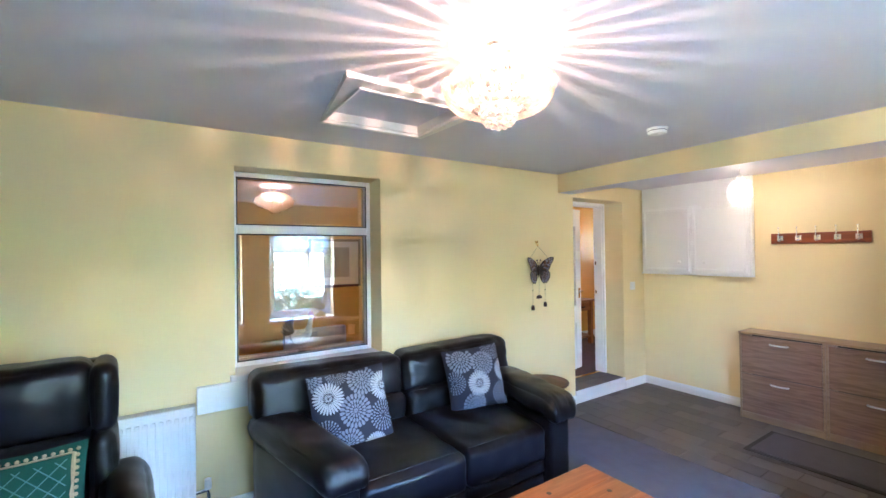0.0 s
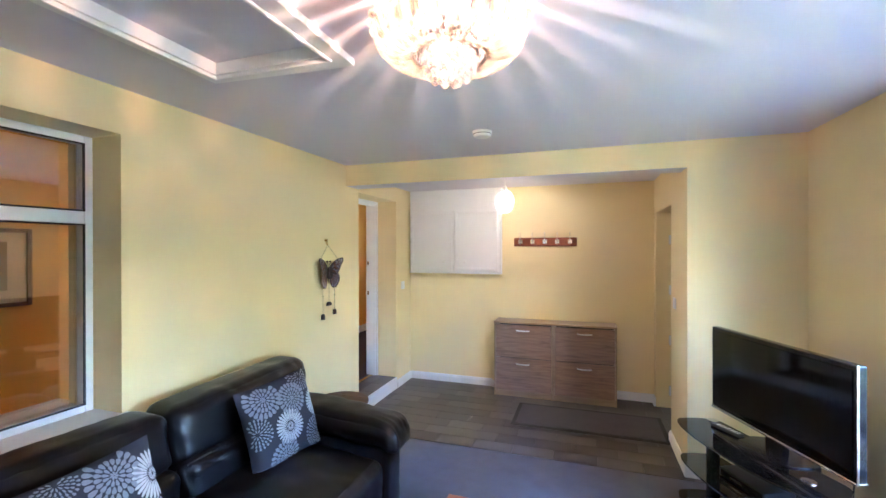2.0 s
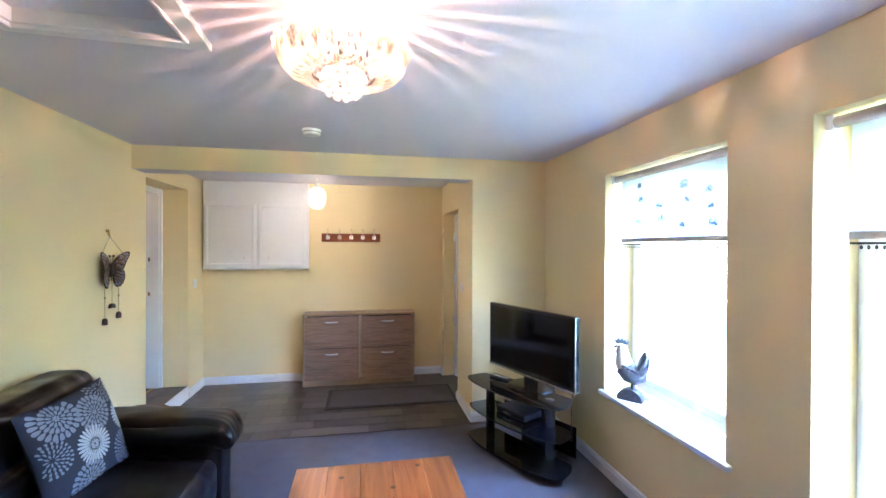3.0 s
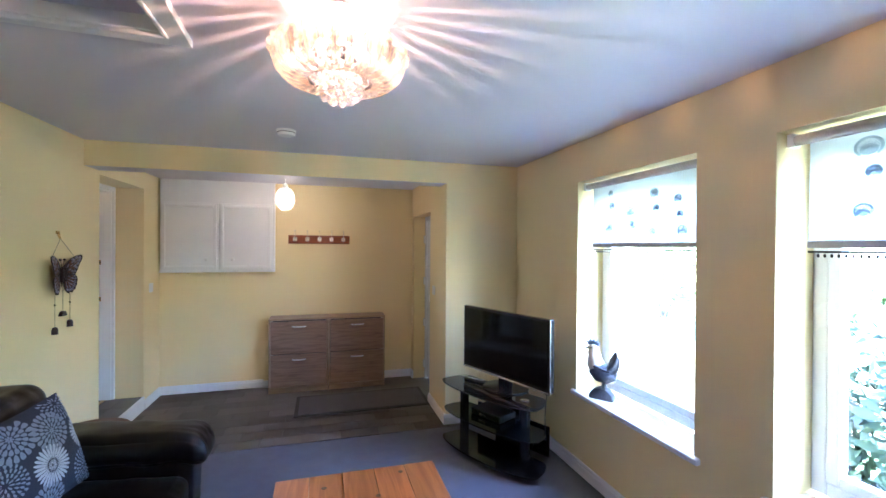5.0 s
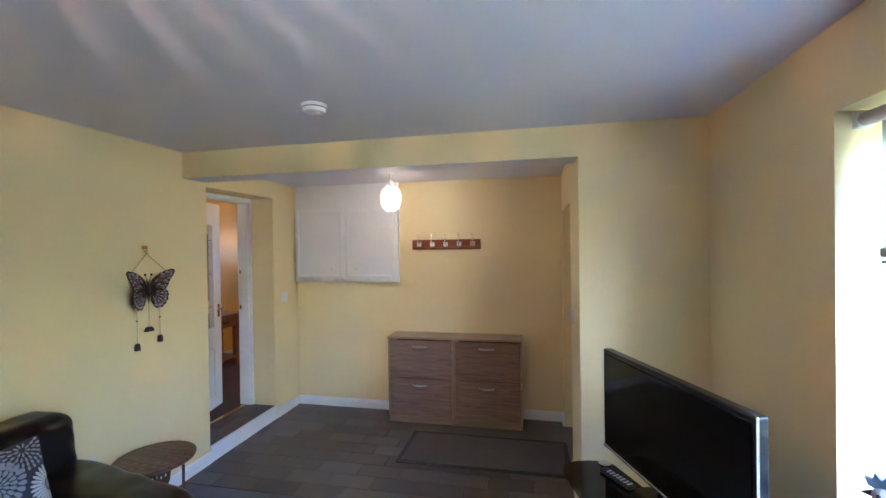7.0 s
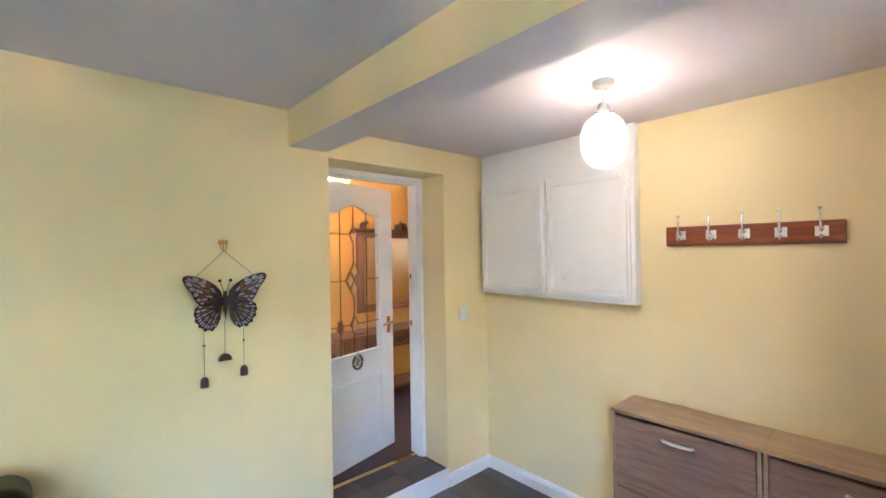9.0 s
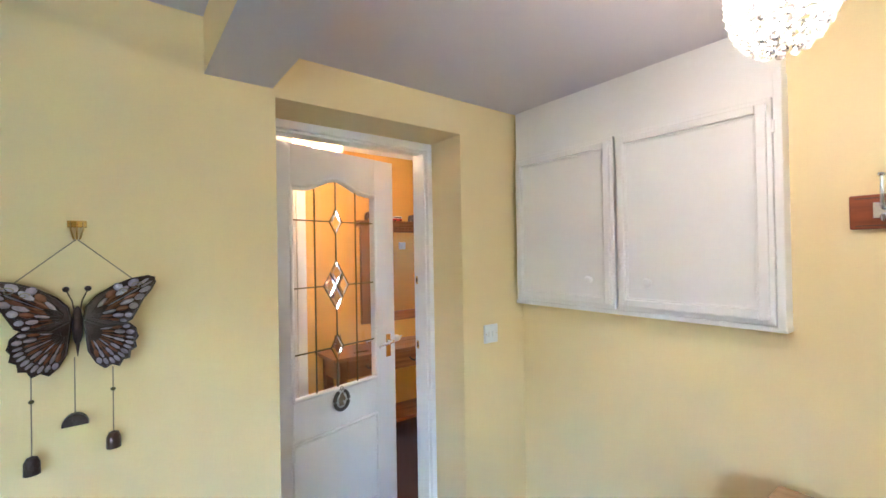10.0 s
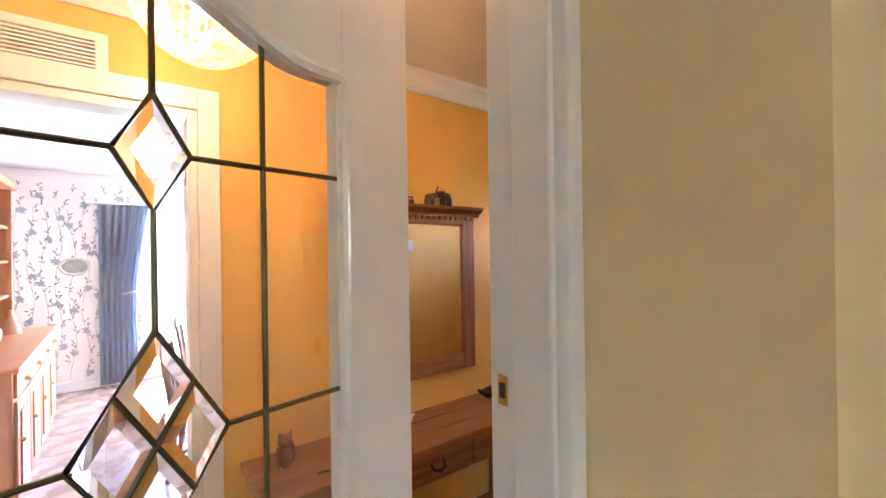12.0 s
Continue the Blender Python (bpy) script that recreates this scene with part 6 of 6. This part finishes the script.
# ---------------------------------------------------------------- dining room
PAPER = mat("cream_wallpaper", (0.80, 0.74, 0.70), 0.6, var=0.04, scale=3, grain=0.02)
DINING_TILE = mat("stone_floor_tile", (0.36, 0.26, 0.21), 0.28, var=0.25, scale=6, grain=0.06, gscale=40, bump=0.1, per_piece=0.10)
GROUT = mat("pale_grout", (0.55, 0.50, 0.46), 0.8)
structure("floor", box(-6.9, -2.75, 4.3, 8.4, -0.2, HALL_Z - 0.008), GROUT, "stone-tiled dining-room floor")
structure("wall_dining", solid([-7.1, -6.87], [4.2, 5.62, 7.3, 8.5], [-0.2, HALL_Z + 0.1, 2.12, 2.7], lambda x, y, z: inside(y, 5.62, 7.3) and inside(z, HALL_Z + 0.1, 2.12)), PAPER, "cream floral papered wall")
structure("wall_dining", box(-6.87, -2.77, 4.2, 4.4, -0.2, 2.7), PAPER, "cream papered wall")
structure("wall_dining", box(-6.87, -2.77, 8.3, 8.5, -0.2, 2.7), PAPER, "cream papered wall")
structure("ceiling", box(-6.87, -2.77, 4.4, 8.3, 2.44, 2.6), WHITE_CEIL, "white dining-room ceiling")
structure("baseboard", box(-6.872, -6.85, 4.4, 5.62, HALL_Z, HALL_Z + 0.10, 0.004), BASE_WHITE, "white skirting board")
fd = tagged(thing("window_4", pose(-6.98, 5.62, HALL_Z + 0.1), "white framed dining-room window letting in bright daylight", "window"), kind="structure")
part("window_frame", frame_of(0.0, 0.0, 1.68, 0.0, 1.895, 0.06, 0.06), UPVC, fd)
part("mullion", box(0.0, 0.06, 0.81, 0.87, 0.06, 1.835, 0.004), UPVC, fd)
for y in (0.06, 0.87):
    part("pane", box(0.028, 0.033, y, y + 0.75, 0.06, 1.835), GLASS, fd).visible_shadow = False


def make_paper_print():
    rnd, petals, leaves = random.Random(11), bmesh.new(), bmesh.new()
    x = -6.868

    def blade(bm, y, z, a, l, w):
        pts = []
        for f, g in ((0, 0), (0.35, 1), (0.7, 0.8), (1, 0), (0.7, -0.8), (0.35, -1)):
            p, q = l * f, w * g
            pts.append(bm.verts.new((x, y + p * math.cos(a) - q * math.sin(a), z + p * math.sin(a) + q * math.cos(a))))
        bm.faces.new(pts)

    for col in range(11):
        y = 4.46 + col * 0.108
        z = 0.3
        tube([(x - 0.001, y + 0.03 * math.sin(i * 0.7 + col), 0.25 + i * 0.1) for i in range(19)], 0.0022, 4, leaves)
        for k in range(13):
            z = 0.30 + k * 0.15 + 0.075 * (col % 2)
            yy = y + 0.03 * math.sin((z - 0.25) * 7 + col) + rnd.uniform(-0.03, 0.03)
            if (k + col) % 3 == 0:
                for i in range(7):
                    blade(petals, yy, z, i * 0.9 + rnd.uniform(-0.3, 0.3), rnd.uniform(0.032, 0.056), 0.011)
            for i in range(4):
                blade(leaves, yy, z + 0.05 + 0.02 * i, rnd.uniform(0.2, 2.9), rnd.uniform(0.030, 0.050), 0.007)
    tagged(structure("trim", petals, mat("blue_grey_petals", (0.35, 0.36, 0.44), 0.7, var=0.2, scale=30), "blue-grey flowers printed on wallpaper"), kind="stuff")
    tagged(structure("trim", leaves, mat("taupe_leaves", (0.30, 0.27, 0.25), 0.7, var=0.2, scale=30), "taupe stems printed on wallpaper"), kind="stuff")


make_paper_print()


def make_curtain():
    root = thing("curtain", pose(-6.80, 5.22, HALL_Z), "blue-grey curtain tied back beside a bright window", "curtain")
    bm, n, m = bmesh.new(), 64, 16
    rows = []
    for j in range(m + 1):
        z = 0.03 + 1.95 * j / m
        f = z / 1.98
        wide = 0.33 + 0.14 * max(0.0, (f - 0.50) / 0.5) ** 1.3 + 0.03 * max(0.0, (0.45 - f))
        row = []
        for i in range(n + 1):
            u = i / n
            row.append(bm.verts.new((0.030 * math.sin(u * 2 * math.pi * 6.5 + 0.5 * f) * (0.6 + 0.4 * f) , u * wide, z)))
        rows.append(row)
    for j in range(m):
        for i in range(n):
            bm.faces.new((rows[j][i], rows[j][i + 1], rows[j + 1][i + 1], rows[j + 1][i]))
    bmesh.ops.solidify(bm, geom=bm.faces[:], thickness=0.003)
    part("cloth", bm, mat("blue_grey_cloth", (0.34, 0.40, 0.50), 0.85, var=0.1, grain=0.1, gscale=300, bump=0.3), root, smooth=True)
    part("tie_back", tube([(0.05, 0.20, 1.00), (0.06, 0.28, 1.02), (0.03, 0.37, 1.04), (-0.03, 0.40, 1.05)], 0.010, 8), CREAM, root, smooth=True)
    part("pole", tube([(0.0, -0.10, 1.995), (0.0, 2.0, 1.995)], 0.012, 10), BASE_WHITE, root, smooth=True)


make_curtain()
DRESSER = wood("honey_pine", (0.36, 0.135, 0.05), (0.52, 0.225, 0.09), 0.4, axis=0, coat=0.2)
DRESSER_Z = wood("honey_pine_upright", (0.34, 0.12, 0.045), (0.48, 0.20, 0.08), 0.4, axis=2, coat=0.2)


def make_dresser():
    root = thing("dresser", pose(-5.93, 4.44, HALL_Z), "honey pine dresser with drawers, doors and china shelves", "dresser")
    l, d, h = 1.78, 0.51, 0.83
    part("carcass", box(0.02, l - 0.02, 0.0, d - 0.02, 0.0, h - 0.025, 0.003), DRESSER_Z, root)
    part("top", box(0.0, l, 0.0, d + 0.01, h - 0.025, h, 0.004), DRESSER, root)
    for k in range(4):
        x0 = 0.04 + k * 0.43
        dr = part("drawer", box(x0, x0 + 0.40, d - 0.02, d - 0.004, h - 0.17, h - 0.04, 0.004), DRESSER, root)
        part("knob", ball((x0 + 0.2, d + 0.012, h - 0.105), 0.016, None, 12, 8), BRASS, dr, smooth=True)
        do = part("door", box(x0, x0 + 0.40, d - 0.02, d - 0.004, 0.08, h - 0.19, 0.004), DRESSER_Z, root)
        part("panel", box(x0 + 0.07, x0 + 0.33, d - 0.006, d + 0.004, 0.15, h - 0.26, 0.004), DRESSER_Z, do)
        part("knob", ball((x0 + 0.36, d + 0.010, 0.42), 0.014, None, 12, 8), BRASS, do, smooth=True)
    for x in (0.02, l - 0.045):
        part("rack_side", box(x, x + 0.025, 0.0, 0.25, h, 1.98, 0.003), DRESSER_Z, root)
    for z in (1.10, 1.38, 1.66):
        part("shelf", box(0.045, l - 0.045, 0.0, 0.23, z, z + 0.02, 0.002), DRESSER, root)
    part("rack_back", box(0.045, l - 0.045, 0.0, 0.012, h, 1.98), DRESSER_Z, root)
    part("rack_cornice", box(-0.01, l + 0.01, 0.0, 0.28, 1.98, 2.04, 0.01), DRESSER, root)


make_dresser()
CHINA = mat("white_china", (0.78, 0.76, 0.74), 0.2, var=0.05)
for x, z, r in ((-5.70, 1.12, 0.045), (-5.55, 1.12, 0.05), (-5.38, 1.12, 0.045), (-5.70, 1.40, 0.05), (-5.52, 1.40, 0.04), (-5.34, 1.40, 0.05), (-5.70, 1.68, 0.045), (-5.50, 1.68, 0.05)):
    cup = thing("teacup", pose(x, 4.57, HALL_Z + z), "white china cup on a dresser shelf", "cup", "china on the dresser")
    part("bowl", lathe([(0.0, 0.0), (r * 0.5, 0.0), (r * 0.8, r * 0.5), (r, r * 1.4), (r * 0.94, r * 1.4), (r * 0.7, r * 0.5), (0.0, 0.01)], 20), CHINA, cup, smooth=True)
    part("handle", tube([(r * 0.9, 0, r * 1.2), (r * 1.4, 0, r * 1.1), (r * 1.4, 0, r * 0.6), (r * 0.75, 0, r * 0.45)], 0.004, 6), CHINA, cup, smooth=True)
pot = thing("teapot", pose(-4.72, 4.72, HALL_Z + 0.83), "tall white china coffee pot on a dresser", "teapot")
part("body", lathe([(0.0, 0.0), (0.05, 0.0), (0.045, 0.02), (0.08, 0.07), (0.09, 0.13), (0.07, 0.19), (0.05, 0.22), (0.0, 0.22)], 24), CHINA, pot, smooth=True)
part("lid", lathe([(0.052, 0.22), (0.04, 0.245), (0.012, 0.26), (0.016, 0.28), (0.0, 0.29)], 20), CHINA, pot, smooth=True)
part("spout", tube([(0.07, 0, 0.10), (0.13, 0, 0.15), (0.15, 0, 0.21)], [0.02, 0.014, 0.010], 10), CHINA, pot, smooth=True)
part("handle", tube([(-0.06, 0, 0.19), (-0.12, 0, 0.18), (-0.13, 0, 0.11), (-0.08, 0, 0.07)], 0.008, 8), CHINA, pot, smooth=True)
bm = lathe([(0.0, 0.0), (0.062, 0.0), (0.055, 0.03), (0.02, 0.14), (0.016, 0.17), (0.022, 0.185), (0.0, 0.186)], 20)
vase = part("vase", bm, mat("terracotta_glaze", (0.52, 0.34, 0.24), 0.4, var=0.1), smooth=True)
vase.matrix_world = pose(-5.62, 4.72, HALL_Z + 0.83)
tagged(vase, "small conical clay vase on a pine dresser", "vase")
plaque = thing("wall_plaque", pose(-6.87, 5.02, 1.44), "oval framed bird print on floral wallpaper", "picture")
rim = bmesh.new()
tube([(0.012, 0.115 * math.cos(2 * math.pi * i / 32), 0.085 * math.sin(2 * math.pi * i / 32)) for i in range(33)], 0.014, 8, rim)
part("frame", rim, CREAM, plaque, smooth=True)
part("print", plate([(0.11 * math.cos(2 * math.pi * i / 32), 0.08 * math.sin(2 * math.pi * i / 32)) for i in range(32)], 0, 0.0, 0.010), mat("muted_green_print", (0.30, 0.31, 0.27), 0.5, var=0.4, scale=14), plaque)
CHAIR = wood("red_brown_chair_wood", (0.13, 0.040, 0.022), (0.24, 0.085, 0.050), 0.35, axis=2, coat=0.2)


def make_chair(m):
    root = thing("dining_chair", m, "red-brown spindle-back wooden dining chair", "chair", "dining chairs")
    part("seat", puff(-0.20, 0.20, -0.20, 0.20, 0.425, 0.46, 0.016, (0, 0, 0), 5), CHAIR, root, smooth=True)
    for x in (-1, 1):
        for y in (-1, 1):
            part("leg", tube([(x * 0.14, y * 0.14, 0.43), (x * 0.17, y * 0.17, 0.22), (x * 0.20, y * 0.20, 0.0)], [0.016, 0.021, 0.012], 10), CHAIR, root, smooth=True)
    for y in (-1, 1):
        part("stretcher", tube([(-0.175, y * 0.17, 0.17), (0.175, y * 0.17, 0.17)], 0.010, 8), CHAIR, root, smooth=True)
    for k in range(5):
        y = -0.15 + k * 0.075
        part("spindle", tube([(-0.18, y, 0.455), (-0.235, y * 1.1, 0.85)], 0.008 if 0 < k < 4 else 0.013, 8), CHAIR, root, smooth=True)
    part("top_rail", puff(-0.255, -0.225, -0.20, 0.20, 0.82, 0.92, 0.014, (0.0, 0, 0.02), 6), CHAIR, root, smooth=True)
    return root


chair = make_chair(pose(-4.25, 5.86, HALL_Z, 0, 0, 75))
copy_thing(chair, pose(-5.15, 6.02, HALL_Z, 0, 0, 80))

# ---------------------------------------------------------------- outside
GRASS = mat("lawn_grass", (0.125, 0.147, 0.092), 0.9, var=0.3, scale=0.8, grain=0.3, gscale=40, bump=0.6)
structure("ground", box(-200, 200, -200, 200, -0.9, -0.42), GRASS, "green lawn")
# Base darkened: the shade on the near shrubs is in the leaf colour.
LEAF = mat("shrub_leaf", (0.034, 0.066, 0.036), 0.5, var=0.4, scale=3, grain=0.2, gscale=30, bump=0.1)
LEAF_FAR = mat("tree_leaf", (0.060, 0.105, 0.030), 0.55, var=0.4, scale=1.2, grain=0.2, gscale=20, bump=0.1)
# Base lightened: the sun on the hedge is in the leaf colour.
LEAF_HEDGE = mat("hedge_leaf", (0.12, 0.19, 0.065), 0.5, var=0.4, scale=2, grain=0.2, gscale=25, bump=0.1)
BARK = mat("brown_bark", (0.09, 0.065, 0.045), 0.9, var=0.4, scale=6, bump=0.6)


def leaf_cloud(centres, count, size, seed):
    rnd, verts, faces = random.Random(seed), [], []
    for c, r in centres:
        for k in range(count):
            d = Vector((rnd.gauss(0, 1), rnd.gauss(0, 1), rnd.gauss(0, 1))).normalized() * r * rnd.uniform(0.55, 1.05)
            p = Vector(c) + Vector((d.x, d.y, d.z * 0.85))
            a = Vector((rnd.gauss(0, 1), rnd.gauss(0, 1), rnd.gauss(0, 0.6))).normalized()
            b = a.orthogonal().normalized()
            s = size * rnd.uniform(0.6, 1.3)
            i = len(verts)
            verts += [p - a * s, p + b * s * 0.45, p + a * s, p - b * s * 0.45]
            faces.append((i, i + 1, i + 2, i + 3))
    me = bpy.data.meshes.new("leaves")
    me.from_pydata([tuple(v) for v in verts], [], faces)
    bm = bmesh.new()
    bm.from_mesh(me)
    bpy.data.meshes.remove(me)
    return bm


def make_shrub(x, y, h, w, seed, label, count=170, leaf=0.05, foliage=None):
    rnd = random.Random(seed)
    root = thing("shrub", pose(x, y, -0.42), label, "shrub", "shrubs in the garden")
    clumps = [((rnd.uniform(-w, w), rnd.uniform(-w, w), rnd.uniform(0.3, 0.85) * h), rnd.uniform(0.22, 0.36) * h) for k in range(13)]
    part("foliage", leaf_cloud(clumps, count, leaf, seed), foliage or LEAF, root)
    for k in range(7):
        c = clumps[k][0]
        part("stem", tube([(c[0] * 0.2, c[1] * 0.2, 0), (c[0] * 0.6, c[1] * 0.6, c[2] * 0.6), c], [0.018, 0.013, 0.006], 6), BARK, root)


make_shrub(4.10, 3.35, 1.42, 0.55, 1, "dense green garden shrub outside a window", 420, 0.062)
make_shrub(5.0, 4.15, 1.35, 0.6, 2, "dense green garden shrub outside a window")
make_shrub(5.2, 2.5, 1.2, 0.6, 3, "dense green garden shrub outside a window")
make_shrub(5.3, 1.4, 1.3, 0.6, 5, "dense green garden shrub outside a window")

for i in range(8):
    make_shrub(9.4 + 0.6 * (i % 3), -5.2 + 2.35 * i, 1.75 + 0.25 * ((i * 5) % 4), 1.20, 40 + i, "bright leafy hedge bush along the lawn", 420, 0.075, LEAF_HEDGE)


def make_tree(x, y, h, seed):
    rnd = random.Random(seed)
    root = thing("tree", pose(x, y, -0.42), "broad green garden tree behind the lawn", "tree", "garden trees")
    part("trunk", tube([(0, 0, 0), (0.1, 0.05, h * 0.3), (0.05, 0.1, h * 0.75)], [0.22, 0.16, 0.06], 10), BARK, root, smooth=True)
    clumps = []
    for k in range(16):
        a, e = rnd.uniform(0, 6.28), rnd.uniform(0.35, 1.0)
        r = h * 0.30 * (1.15 - 0.6 * abs(e - 0.6))
        c = (r * math.cos(a) * rnd.uniform(0.5, 1), r * math.sin(a) * rnd.uniform(0.5, 1), h * e)
        clumps.append((c, h * rnd.uniform(0.11, 0.17)))
        if k < 8:
            part("limb", tube([(0.06, 0.05, h * 0.35 + 0.03 * k), (c[0] * 0.5, c[1] * 0.5, h * 0.35 + (c[2] - h * 0.35) * 0.6), c], [0.07, 0.05, 0.02], 6), BARK, root)
    part("crown", leaf_cloud(clumps, 260, 0.12, seed), LEAF_FAR, root)


for i, (x, y, h) in enumerate(((15, 2, 6), (17, 7.5, 7), (16, 12, 6), (15.5, -4, 6.5), (20, -9, 8), (21, 17, 8))):
    make_tree(x, y, h, 20 + i)

# ---------------------------------------------------------------- floor pieces
TILE_W, TILE_D, GAP = 0.305, 0.152, 0.0025
tile_mesh = part("vinyl_tile", box(0, TILE_W - GAP, 0, TILE_D - GAP, -0.008, 0.002, 0.0008, seg=1), VINYL, alcove_floor)
tile_mesh.location = (-1.10, 4.748, 0)
for j in range(10):
    for i in range(10):
        if i + j:
            o = new("vinyl_tile", tile_mesh.data)
            o.parent = alcove_floor
            o.location = (-1.10 + (i - 0.5 * (j % 2)) * TILE_W + 0.0, 4.748 + j * TILE_D, 0)
            if o.location.x < XL - 0.3 or o.location.x > 1.95:
                bpy.data.objects.remove(o)
step_floor = bpy.data.objects["step"]
for j in range(3):
    for i in range(2):
        o = part("vinyl_tile", box(max(-1.30, -1.33 + i * 0.152), -1.33 + i * 0.152 + 0.150 if i == 0 else XL - 0.002, 5.05 + j * 0.252, min(5.803, 5.05 + j * 0.252 + 0.250), HALL_Z - 0.004, HALL_Z + 0.001, 0.0005, seg=1), VINYL, step_floor)
stone = part("floor_tile", box(0, 0.447, 0, 0.447, -0.008, 0.0, 0.003, seg=1), DINING_TILE, bpy.data.objects["floor.003"])
stone.location = (-6.87, 4.40, HALL_Z)
for i in range(9):
    for j in range(8):
        if i + j:
            o = new("floor_tile", stone.data)
            o.parent = stone.parent
            o.location = (-6.87 + i * 0.45, 4.40 + j * 0.45, HALL_Z)

# handrail of the garden steps
rail = thing("handrail", pose(3.75, 2.2, -0.42), "dark metal handrail beside the garden shrubs", "handrail")
part("top_rail", tube([(0.0, 0.0, 1.02), (0.25, 0.9, 0.92), (0.4, 1.6, 0.84)], 0.016, 8), BLACK_MATT, rail, smooth=True)
for x, y, h in ((0.02, 0.06, 1.01), (0.38, 1.5, 0.85)):
    part("post", tube([(x, y, 0.0), (x, y, h)], 0.014, 8), BLACK_MATT, rail, smooth=True)
